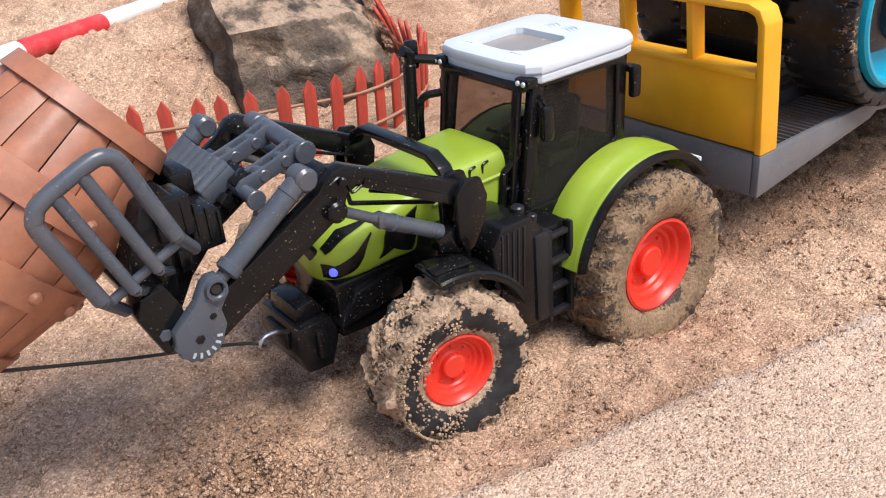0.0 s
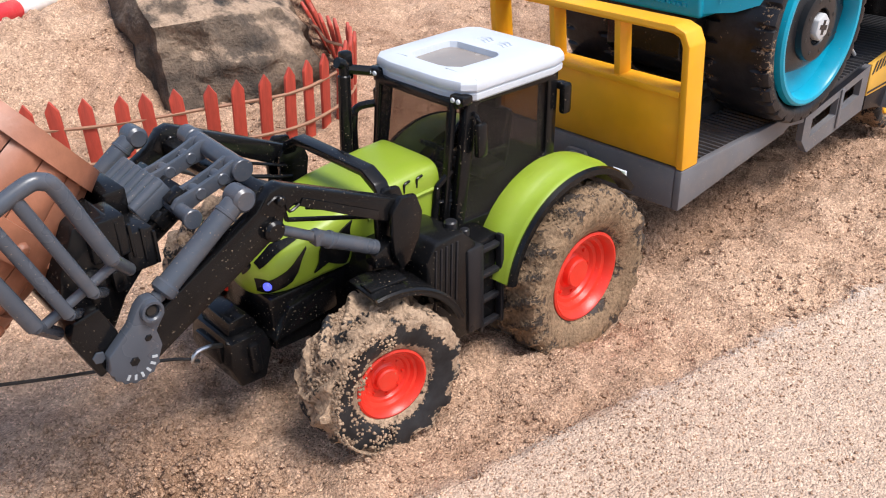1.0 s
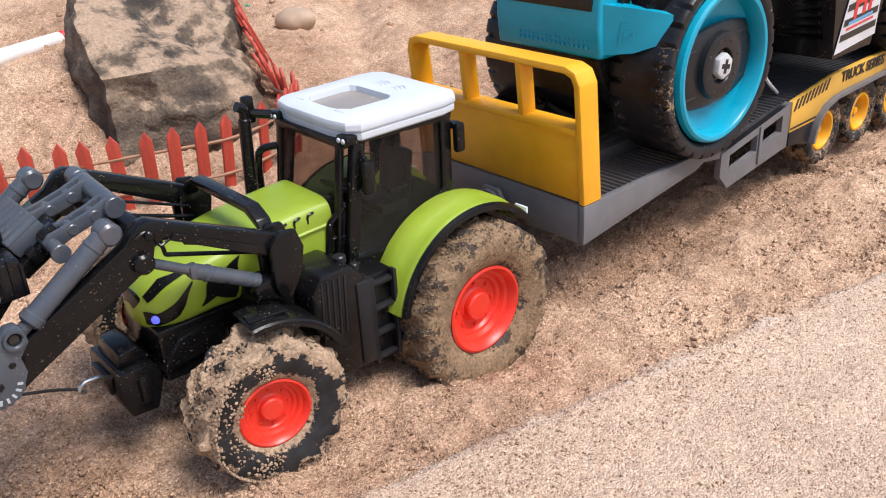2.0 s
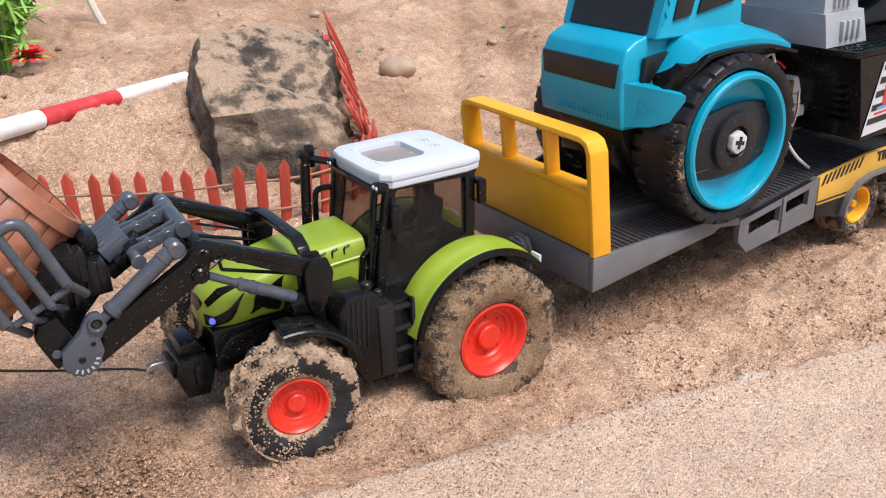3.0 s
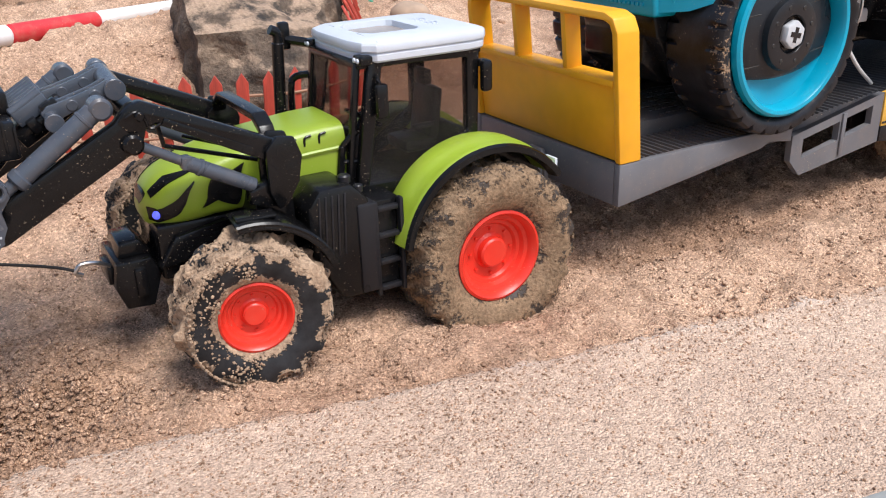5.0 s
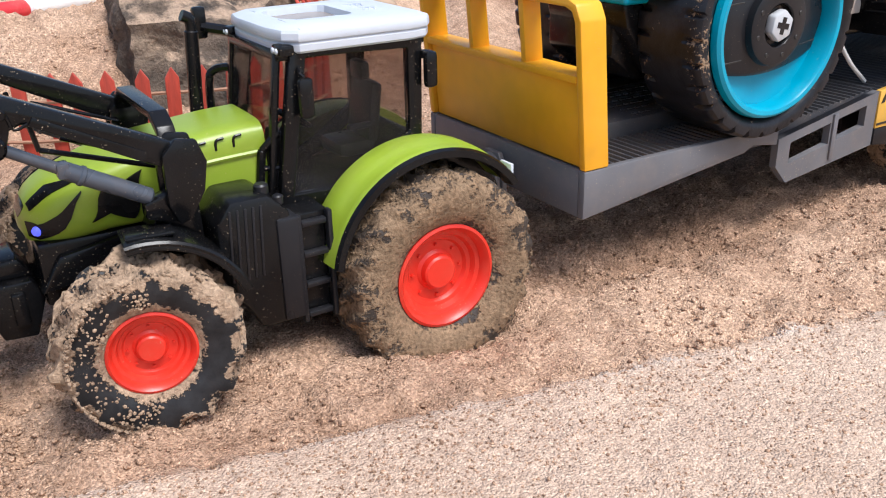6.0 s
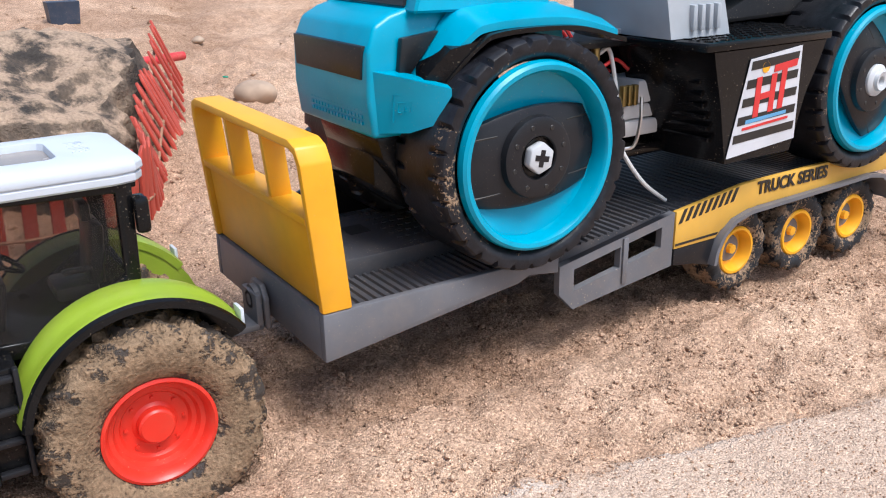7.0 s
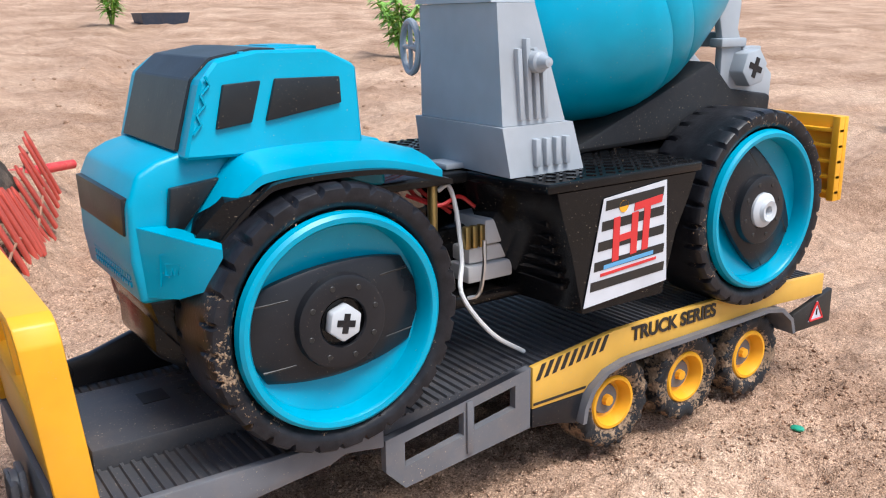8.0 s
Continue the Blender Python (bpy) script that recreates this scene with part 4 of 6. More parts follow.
def sand_on(tyre, c, r, rim, width, mat, seed):
    """Single grains of sand that cling to the tread and here and there to the sidewall."""
    rng = random.Random(int(seed * 10))
    ball = bmesh.new()
    bmesh.ops.create_icosphere(ball, subdivisions=1, radius=1.0)
    ball.verts.ensure_lookup_table()
    co, fs = [v.co.copy() for v in ball.verts], [[v.index for v in f.verts] for f in ball.faces]
    ball.free()
    bm = bmesh.new()
    cover = bm.verts.layers.float.new("mud")
    for k in range(11000 if r < 0.4 else 1500):
        a, w = rng.uniform(0, math.tau), rng.uniform(-0.5, 0.5)
        side = rng.random() < 0.25
        p = Vector((math.cos(a), 0, math.sin(a)))
        clump = noise.noise(Vector((math.cos(a) * 3, w * 5, math.sin(a) * 3 + seed)))
        if clump < (0.22 if side else -0.4) + rng.uniform(-.2, .2):
            continue
        q = r + 0.012 - 0.05 * max(0.0, abs(w) - 0.36)
        y = w * width
        if side:
            f = rng.uniform(0.25, 0.95)
            q, y = rim + (r - rim) * f, math.copysign(width * (0.49 - 0.25 * (f - 0.65) ** 2), w)
        s = 0.0035 + 0.0065 * rng.random() ** 2
        at = Vector(c) + p * q + Vector((0, y, 0))
        vs = [bm.verts.new(at + v * s * rng.uniform(.75, 1.2)) for v in co]
        for v in vs:
            v[cover] = 2.0
        for f in fs:
            bm.faces.new([vs[i] for i in f])
    ob = part("sand_crust", bm, mat, tyre, "grains of sand stuck on the tyre")
    return ob


def tractor_wheel(parent, c, r, rim, width, out, turn, lugs, mud, mat, seed, lug, crust):
    ty = part("wheel", tyre_bm(c, r, rim, width, lugs, lug, mud, seed, turn, False, crust), mat, parent, "sand-caked lugged tyre")
    k = width * 0.40
    prof = [(0.0, -0.20), (0.29, -0.20), (0.33, -0.23), (0.35, -0.34), (0.41, -0.38), (0.60, -0.37), (0.65, -0.31), (0.73, -0.30), (0.78, -0.21), (0.86, -0.19), (0.91, -0.06), (0.97, -0.01), (1.03, -0.03), (1.02, -0.40)]
    bm = lathe([(q * rim, h * rim * 1.15 * out) for q, h in prof], (c[0], c[1] + out * k, c[2]), (0, 1, 0), 44)
    ri = part("rim", moved(bm, about(c, (0, 0, 1), turn)), M_RED, ty, "red-orange rim")
    nuts = bmesh.new()
    for i in range(8):
        a = i * math.tau / 8
        p = Vector((c[0] + math.cos(a) * rim * .52, c[1] + out * (k - 0.42 * rim), c[2] + math.sin(a) * rim * .52))
        nuts = join(nuts, lathe([(0.0, 0.045 * rim * out), (0.035 * rim, 0.04 * rim * out), (0.045 * rim, -0.02 * out)], p, (0, 1, 0), 6))
    sand_on(ty, c, r, rim, width, mat, seed)
    part("wheel_nuts", moved(nuts, about(c, (0, 0, 1), turn)), M_RED, ty)


def tractor():
    t = thing("toy_tractor", (-1.6, YC, 0.05), "lime green toy tractor with black front loader and muddy wheels", "tractor")

    def mud_rear(a, w, q):
        return (0.64 if abs(w) < 0.42 or q > 0.6 else 0.84) + 0.12 * noise.noise(Vector((math.cos(a) * 2.5, w * 4, math.sin(a) * 2.5))) - 0.15 * (q < 0.2) * (0.5 + 0.5 * math.sin(a * 3))

    def mud_front(a, w, q):
        n = noise.noise(Vector((math.cos(a) * 1.8 + 3, w * 3, math.sin(a) * 1.8)))
        side = abs(w) > 0.42
        return -0.04 + 0.55 * n if side and q < 0.72 else 0.9 + 0.55 * n

    for out, y in ((-1, 0.19), (1, 1.27)):
        tractor_wheel(t, (-0.888, y, 0.335), 0.495, 0.268, 0.44, out, 0, 22, mud_rear, M_MUDTYRE, 1.3 + out, 0.034, 0.022)
    for out, y in ((-1, 0.12, ), (1, 1.34)):
        tractor_wheel(t, (-2.335, y, 0.374) if out < 0 else (-2.37, y, 0.50), 0.355, 0.185, 0.30, out, -9, 15, mud_front, M_SANDTYRE, 4.3 + out, 0.036, 0.036)

    # bonnet and its black openings
    loops = [[hood_at(x, a * 7.5) for a in range(48)] for x in (-1.60, -1.75, -1.9, -2.1, -2.25, -2.35, -2.45, -2.50, -2.55, -2.59, -2.63, -2.655, -2.675, -2.687, -2.695)]
    part("bonnet", loft(loops), M_GREEN, t, "glossy lime green bonnet", angle=50)
    for s in (1, -1):
        def q(line):
            return [(x, a if s > 0 else 180 - a) for x, a in line]
        part("lamp_surround", hood_patch(q([(-2.675, 168), (-2.63, 180), (-2.54, 176), (-2.44, 158)]), q([(-2.67, 204), (-2.63, 206), (-2.54, 194), (-2.44, 162)])), M_BLACK, t, "black headlamp surround")
        part("side_vent", hood_patch(q([(-2.36, 172), (-2.28, 176), (-2.18, 168)]), q([(-2.42, 190), (-2.34, 184), (-2.24, 196)])), M_BLACK, t, "black mesh side vent")
        part("top_slot", hood_patch(q([(-2.65, 150), (-2.57, 140), (-2.42, 132)]), q([(-2.655, 128), (-2.57, 118), (-2.42, 128)])), M_BLACK, t, "black bonnet slot")
        p = hood_at(-2.640, 186 if s > 0 else -2, 0.010)
        part("headlamp", lathe([(0.0, 0.018), (0.016, 0.014), (0.023, 0.0)], p, (-0.75, -0.62 * s, 0.05), 14), M_LED, t, "lit blue-white headlamp")
        for k in range(3):
            x = -1.74 - k * 0.085
            p = hood_at(x, 152 if s > 0 else 28, 0.002)
            part("vent_slit", tube([p + Vector((-0.012, -0.004 * s, -0.045)), p + Vector((-0.006, -0.004 * s, 0.0)), p + Vector((0.03, -0.002 * s, 0.008))], 0.007, 6, 4), M_BLACK, t)
        part("bonnet_crease", tube([hood_at(x, 178 if s > 0 else 2, 0.0) + Vector((0, 0.0, 0.02 * (x + 2))) for x in (-1.64, -1.8, -1.98, -2.08)], 0.012, 6, 3), M_GREEN, t)
    part("grille", hood_patch([(-2.694, 150), (-2.694, 110), (-2.694, 70), (-2.694, 30)], [(-2.665, 128), (-2.665, 105), (-2.665, 75), (-2.665, 52)]), M_BLACK, t, "black nose grille")
    # chassis
    part("engine_block", prism([(-2.66, 0.46), (-1.45, 0.40), (-1.45, 0.74), (-2.1, 0.75), (-2.66, 0.76)], "y", 0.52, 0.94, 0.02), M_BLACK, t)
    part("transmission", prism([(-1.5, 0.32), (-0.52, 0.30), (-0.50, 0.62), (-0.75, 0.70), (-1.5, 0.70)], "y", 0.46, 1.0, 0.02), M_BLACK, t)
    part("front_weight", join(prism([(-2.90, 0.46), (-2.86, 0.34), (-2.72, 0.33), (-2.66, 0.50), (-2.70, 0.60), (-2.88, 0.60)], "y", 0.54, 0.92, 0.012), prism([(-2.86, 0.60), (-2.84, 0.68), (-2.74, 0.69), (-2.68, 0.60)], "y", 0.60, 0.86, 0.012), box(-2.915, -2.88, 0.62, 0.84, 0.46, 0.56, 0.01), box(-2.80, -2.74, 0.515, 0.95, 0.40, 0.56, 0.012)), M_BLACK, t, "black front weight block")
    part("bumper_step", prism([(-2.68, 0.54), (-2.30, 0.58), (-2.30, 0.74), (-2.58, 0.70)], "y", 0.48, 0.98, 0.015), M_BLACK, t)
    part("front_axle", join(rod((-2.30, 0.2, 0.415), (-2.30, 1.26, 0.415), 0.05, 12), box(-2.40, -2.20, 0.5, 0.96, 0.36, 0.48, 0.02)), M_BLACK, t)
    part("rear_axle", rod((-0.88, 0.2, 0.388), (-0.88, 1.26, 0.388), 0.07, 14), M_BLACK, t)
    part("tow_eye", tube([(-2.90, 0.60, 0.58), (-2.97, 0.57, 0.625), (-3.04, 0.56, 0.635), (-3.07, 0.56, 0.60), (-3.04, 0.57, 0.575)], 0.011, 8, 5), M_CHROME, t, "small wire tow hook")
    # mudguards
    for out, y in ((-1, 0.15), (1, 1.31)):
        prof = []
        for k in range(15):
            a = radians(100 - k * 5.7)
            prof.append((-2.30 + 0.435 * math.cos(a), 0.415 + 0.435 * math.sin(a)))
        inn = [(-2.30 + (x + 2.30) * 0.93, 0.415 + (z - 0.415) * 0.93) for x, z in prof]
        g = join(prism(prof + inn[::-1], "y", y - 0.13, y + 0.13, 0.008), tube([(x, y - 0.12 * 1, z) for x, z in prof], 0.014, 6), box(-2.36, -2.16, y - 0.05, y + 0.05, 0.842, 0.862, 0.008))
        part("front_mudguard", moved(g, about((-2.30, y, 0.415), (0, 0, 1), -6)), M_BLACK, t, "black front mudguard")
        part("mudguard_arm", tube([(-2.25, y - out * 0.1, 0.80), (-2.2, y - out * 0.3, 0.72), (-2.2, y - out * 0.4, 0.6)], 0.03, 8, 4), M_BLACK, t)
    for out in (-1, 1):
        c = (-0.88, 0.388)

        def at(y):
            return y if out < 0 else 2 * YC - y
        loops, lips = [], []
        for k in range(27):
            a = radians(170 - k * 5.15)
            s = smoothstep(3, 12, k) * (1 - smoothstep(20, 26, k))
            ring = [(0.10, 0.570), (0.112, 0.584), (0.14, 0.590), (0.22, 0.594), (0.23, 0.604), (0.34, 0.604), (0.375, 0.598), (0.375, 0.555), (0.14, 0.555)]
            loops.append([(c[0] + q * math.cos(a), at(y), c[1] + q * math.sin(a)) for y, q in ring])
            lips.append([(c[0] + q * math.cos(a), at(y), c[1] + q * math.sin(a)) for y, q in ((0.075, 0.548), (0.075, 0.582), (0.098, 0.592), (0.16, 0.556), (0.16, 0.54))])
        fe = part("rear_mudguard", loft(loops), M_GREEN, t, "glossy lime green rear mudguard", angle=50)
        arch = [(c[0] + 0.58 * math.cos(radians(q)), c[1] + 0.58 * math.sin(radians(q))) for q in range(20, 156, 9)]
        part("arch_wall", prism(arch + [(c[0] - 0.2, c[1] + 0.1), (c[0] + 0.25, c[1] + 0.1)], "y", *sorted((at(0.345), at(0.368))), 0), M_BLACK if out < 0 else M_GREEN, fe)
        part("rubber_lip", loft(lips), M_BLACK, fe, "black mudguard lip")
        part("tail_lamp", box(-0.405, -0.385, at(0.20) - 0.05, at(0.20) + 0.05, 0.70, 0.80, 0.006), M_WHITE, fe, "white and red tail lamp")
        # tank with fins, steps
        ya, yb = sorted((at(0.17), at(0.48)))
        tank = prism([(-1.97, 0.80), (-1.90, 0.90), (-1.72, 0.90), (-1.62, 0.80), (-1.60, 0.25), (-1.80, 0.25), (-1.97, 0.55)], "y", ya, yb, 0.025)
        tk = part("side_tank", tank, M_BLACK, t, "ribbed black side tank")
        yo = at(0.163)
        # fins, cap and shoulder are lighter than the tank to stand for sky highlights
        for k in range(5):
            x = -1.93 + 0.036 * k
            part("fin", prism([(x, 0.52), (x + 0.012, 0.52), (x + 0.030, 0.86), (x + 0.018, 0.86)], "y", min(yo, yo - 0.012 * out), max(yo, yo - 0.012 * out), 0.003), M_CHAR, tk)
        part("filler_cap", join(rod((-1.72, at(0.26), 0.88), (-1.72, at(0.26), 0.93), 0.035), rod((-1.66, at(0.22), 0.83), (-1.66, at(0.22), 0.875), 0.025)), M_CHAR, tk)
        part("tank_shoulder", box(-1.70, -1.585, min(at(0.155), at(0.3)), max(at(0.155), at(0.3)), 0.26, 0.78, 0.02), M_CHAR, tk)
        ya, yb = sorted((at(0.215), at(0.44)))
        st = part("cab_steps", box(-1.60, -1.42, ya, yb, 0.24, 0.76, 0.01), M_BLACK, t, "black cab steps")
        # lighter charcoal here paints in the sky's gloss on the black steps
        for x in (-1.60, -1.445):
            part("step_side", box(x, x + 0.025, *sorted((at(0.165), at(0.212))), 0.22, 0.77, 0.008), M_CHAR, st)
        for k in range(4):
            z = 0.24 + 0.155 * k
            part("step", box(-1.573, -1.447, *sorted((at(0.172), at(0.212))), z, z + 0.03, 0.008), M_CHAR, st)
        # cab side: frame, glass
        glass = [(-1.515, 0.80), (-1.25, 0.79), (-1.12, 0.84), (-0.87, 1.01), (-0.865, 1.42), (-1.40, 1.44)]
        outer = [(-1.60, 0.72), (-1.22, 0.715), (-1.06, 0.78), (-0.80, 0.97), (-0.785, 1.475), (-1.475, 1.485)]
        ya, yb = sorted((at(0.37), at(0.425)))
        part("door_frame", ring_prism(outer, glass, "y", ya, yb, 0.01), M_BLACK, t, "black cab door frame")
        ym = at(0.40)
        part("side_window", prism(glass, "y", ym - 0.006, ym + 0.006, 0), M_GLASS, t, "tinted side window").visible_shadow = False
        part("mirror", join(box(-1.475, -1.40, *sorted((at(0.30), at(0.345))), 1.17, 1.36, 0.02), tube([(-1.44, at(0.38), 1.40), (-1.45, at(0.33), 1.38), (-1.44, at(0.32), 1.32)], 0.012, 6, 3)), M_BLACK, t, "black wing mirror")
        part("handle_lamp", join(box(-0.80, -0.73, *sorted((at(0.31), at(0.36))), 1.22, 1.40, 0.022), box(-0.80, -0.74, *sorted((at(0.34), at(0.40))), 1.36, 1.40, 0.01)), M_BLACK, t)
        part("corner_pillar", join(rod((-1.66, at(0.47), 0.74), (-1.625, at(0.46), 1.02), 0.022, 8), rod((-1.625, at(0.46), 1.015), (-1.545, at(0.43), 1.10), 0.020, 8), rod((-1.66, at(0.47), 0.80), (-1.54, at(0.41), 0.80), 0.018, 8), rod((-1.645, at(0.465), 0.93), (-1.53, at(0.41), 0.93), 0.014, 8)), M_BLACK, t)
    # cab front and rear
    fr_o = [(0.42, 0.74), (1.04, 0.74), (1.04, 1.475), (0.42, 1.475)]
    fr_i = [(0.465, 0.84), (0.995, 0.84), (0.995, 1.43), (0.465, 1.43)]
    slope = Matrix.Identity(4)
    slope[0][2], slope[0][3] = 0.13, -0.13 * 1.475
    part("windscreen_frame", moved(ring_prism(fr_o, fr_i, "x", -1.535, -1.50, 0.008), slope), M_BLACK, t)
    part("windscreen", moved(prism(fr_i, "x", -1.524, -1.514, 0), slope), M_GLASS, t, "tinted windscreen").visible_shadow = False
    part("rear_frame", ring_prism([(0.427, 0.70), (1.033, 0.70), (1.033, 1.47), (0.427, 1.47)], [(0.48, 0.98), (0.98, 0.98), (0.98, 1.42), (0.48, 1.42)], "x", -0.84, -0.795, 0.008), M_BLACK, t)
    part("rear_window", prism([(0.48, 0.98), (0.98, 0.98), (0.98, 1.42), (0.48, 1.42)], "x", -0.825, -0.815, 0), M_GLASS, t, "tinted rear window").visible_shadow = False
    part("cab_floor", box(-1.60, -0.80, 0.43, 1.03, 0.70, 0.76, 0.01), M_BLACK, t)
    seat = join(box(-1.16, -0.95, 0.60, 0.86, 0.85, 0.93, 0.03), moved(box(-1.00, -0.93, 0.60, 0.86, 0.90, 1.22, 0.03), about((-0.95, 0.73, 0.9), (0, 1, 0), 8)), box(-0.985, -0.93, 0.66, 0.80, 1.22, 1.32, 0.02), box(-1.12, -0.98, 0.56, 0.60, 1.0, 1.03, 0.012))
    part("driver_seat", seat, M_CHAR, t, "dark grey driver seat")
    part("console", prism([(-1.52, 0.76), (-1.40, 0.76), (-1.36, 1.0), (-1.46, 1.03)], "y", 0.62, 0.84, 0.02), M_CHAR, t)
    ring = lathe([(0.105 + 0.014 * math.cos(k * math.tau / 8), 0.014 * math.sin(k * math.tau / 8)) for k in range(9)], (-1.36, 0.73, 1.08), (0.5, 0, 0.85), 24)
    part("steering_wheel", join(ring, rod((-1.42, 0.73, 1.0), (-1.36, 0.73, 1.08), 0.02, 8), rod((-1.36, 0.63, 1.08), (-1.36, 0.83, 1.08), 0.01, 6)), M_BLACK, t)
    # roof
    def roof_loop(z, k, dz=0.0):
        pts = [(-1.50, 0.40), (-1.44, 0.345), (-0.86, 0.335), (-0.76, 0.36), (-0.715, 0.42), (-0.715, 1.04), (-0.76, 1.10), (-0.86, 1.125), (-1.44, 1.115), (-1.50, 1.06), (-1.525, 0.93), (-1.525, 0.53)]
        cx, cy = -1.12, YC
        return [(cx + (x - cx) * k, cy + (y - cy) * k, z + dz * (cx - x)) for x, y in pts]
    hat = [(-1.41, 0.60), (-1.36, 0.535), (-1.12, 0.525), (-1.085, 0.54), (-1.06, 0.575), (-1.06, 0.885), (-1.085, 0.92), (-1.12, 0.935), (-1.36, 0.925), (-1.41, 0.86), (-1.42, 0.80), (-1.42, 0.66)]

    def hatch_loop(z, k):
        return [(-1.24 + (x + 1.24) * k, YC + (y - YC) * k, z) for x, y in hat]
    part("roof", loft([roof_loop(1.462, 0.965), roof_loop(1.472, 0.985), roof_loop(1.500, 0.988), roof_loop(1.512, 0.972), roof_loop(1.516, 0.998), roof_loop(1.524, 1.005), roof_loop(1.552, 1.0), roof_loop(1.564, 0.985), roof_loop(1.578, 0.90), hatch_loop(1.588, 1.08), hatch_loop(1.584, 1.0), hatch_loop(1.545, 0.96)]), M_WHITE, t, "white moulded cab roof", angle=26)
    part("roof_hatch", prism([(x, y) for x, y, z in hatch_loop(0, 0.95)], "z", 1.547, 1.553, 0), M_GLASSROOF, t, "smoky roof hatch")
    # thin grey lines on the roof paint the shade of its grooves
    part("roof_groove_shade", join(tube([(-1.425, 0.36, 1.567), (-1.43, 0.50, 1.580), (-1.435, 0.58, 1.585)], 0.004, 5, 3), tube([(-1.425, 1.10, 1.567), (-1.43, 0.96, 1.580), (-1.435, 0.88, 1.585)], 0.004, 5, 3)), M_PALE, t)
    for y in (0.60, 0.74):
        part("roof_ridge", join(*[tube([(-0.98 + 0.03 * k, y, 1.583), (-0.955 + 0.03 * k, y + 0.05, 1.585), (-0.98 + 0.03 * k, y + 0.10, 1.583)], 0.006, 6, 4) for k in range(3)]), M_WHITE, t)
    part("roof_beam", box(-1.53, -0.76, 0.39, 1.07, 1.43, 1.466, 0.012), M_BLACK, t)
    for y in (0.40, 1.06):
        part("work_lamp", join(box(-1.535, -1.46, y - 0.05, y + 0.05, 1.455, 1.505, 0.012)), M_BLACK, t)
        for d in (-0.02, 0.02):
            part("lamp_bulb", lathe([(0.0, 0.012), (0.012, 0.008), (0.014, 0)], (-1.536, y + d, 1.48), (-1, 0, 0), 10), M_WHITE, t)
    # exhaust and grab rail on the far side
    part("exhaust", join(rod((-1.74, 1.10, 0.80), (-1.70, 1.10, 1.50), 0.036, 14), tube([(-1.70, 1.10, 1.48), (-1.70, 1.10, 1.55), (-1.74, 1.10, 1.575)], 0.03, 10, 4)), M_BLACK, t, "black exhaust stack")
    part("mirror_arm", join(box(-1.665, -1.60, 1.14, 1.20, 1.44, 1.60, 0.015), rod((-1.63, 1.16, 1.50), (-1.48, 1.06, 1.47), 0.028, 8)), M_BLACK, t)
    part("grab_rail", tube([(-1.64, 1.14, 0.90), (-1.63, 1.14, 1.20), (-1.60, 1.13, 1.28), (-1.50, 1.06, 1.30)], 0.022, 8, 6), M_BLACK, t)

    # front loader
    for out in (-1, 1):
        def yy(a, b):
            return sorted((a if out < 0 else 2 * YC - a, b if out < 0 else 2 * YC - b))
        def on(y):
            return y if out < 0 else 2 * YC - y
        rear = [(-2.03, 1.18), (-2.09, 1.195), (-2.69, 1.475), (-2.75, 1.462), (-2.81, 1.39), (-2.76, 1.33), (-2.70, 1.335), (-2.64, 1.36), (-2.16, 1.10), (-2.04, 1.07)]
        arm = part("loader_arm", prism(rear, "y", *yy(0.22, 0.30), 0.012), M_BLACK, t, "black cranked loader arm")
        fore = [(-2.70, 1.43), (-2.76, 1.455), (-2.82, 1.39), (-3.36, 1.10), (-3.45, 0.97), (-3.42, 0.92), (-3.35, 0.925), (-2.71, 1.265), (-2.685, 1.34)]
        part("fore_arm", prism(fore, "y", *yy(0.225, 0.295), 0.012), M_BLACK, arm)
        part("arm_panel", prism([(-2.20, 1.175), (-2.60, 1.385), (-2.62, 1.352), (-2.21, 1.13)], "y", *yy(0.213, 0.219), 0.003), M_BLACK, arm)
        part("arm_rim", tube([(x, on(0.217), z) for x, z in ((-2.62, 1.36), (-2.67, 1.345), (-2.69, 1.40), (-2.72, 1.43), (-2.77, 1.41))], 0.007, 6, 3), M_BLACK, arm)
        for x, z, r in ((-2.755, 1.285, 0.048), (-2.71, 1.41, 0.022), (-2.09, 1.13, 0.026), (-2.05, 1.15, 0.012)):
            part("pivot_pin", rod((x, on(0.195), z), (x, on(0.32), z), r, 18), M_BLACK, arm)
        br = [(-2.00, 1.20), (-2.09, 1.215), (-2.15, 1.15), (-2.15, 0.93), (-2.11, 0.84), (-2.06, 0.86), (-1.99, 0.97), (-1.965, 1.10)]
        part("loader_bracket", prism(br, "y", *yy(0.185, 0.218), 0.008), M_BLACK, t, "black loader bracket plate")
        part("loader_bracket", prism(br, "y", *yy(0.305, 0.34), 0.008), M_BLACK, t, "black loader bracket plate")
        part("bracket_foot", prism([(-2.24, 0.95), (-2.11, 0.99), (-2.10, 0.84), (-2.24, 0.88)], "y", *yy(0.222, 0.302), 0.01), M_BLACK, t)
        part("loader_mount", prism([(-2.24, 0.62), (-1.98, 0.60), (-1.99, 0.90), (-2.18, 0.90)], "y", *yy(0.31, 0.56), 0.015), M_BLACK, t)
        cy = join(rod((-2.20, on(0.262), 0.965), (-2.53, on(0.262), 1.15), 0.038, 16), box(-2.55, -2.50, *yy(0.228, 0.296), 1.115, 1.18, 0.01), rod((-2.45, on(0.262), 1.105), (-2.47, on(0.262), 1.116), 0.043, 16))
        part("lift_cylinder", cy, M_STEEL, t, "grey lift cylinder")
        part("lift_rod", rod((-2.52, on(0.262), 1.145), (-2.755, on(0.262), 1.285), 0.024, 12), M_STEEL, t)
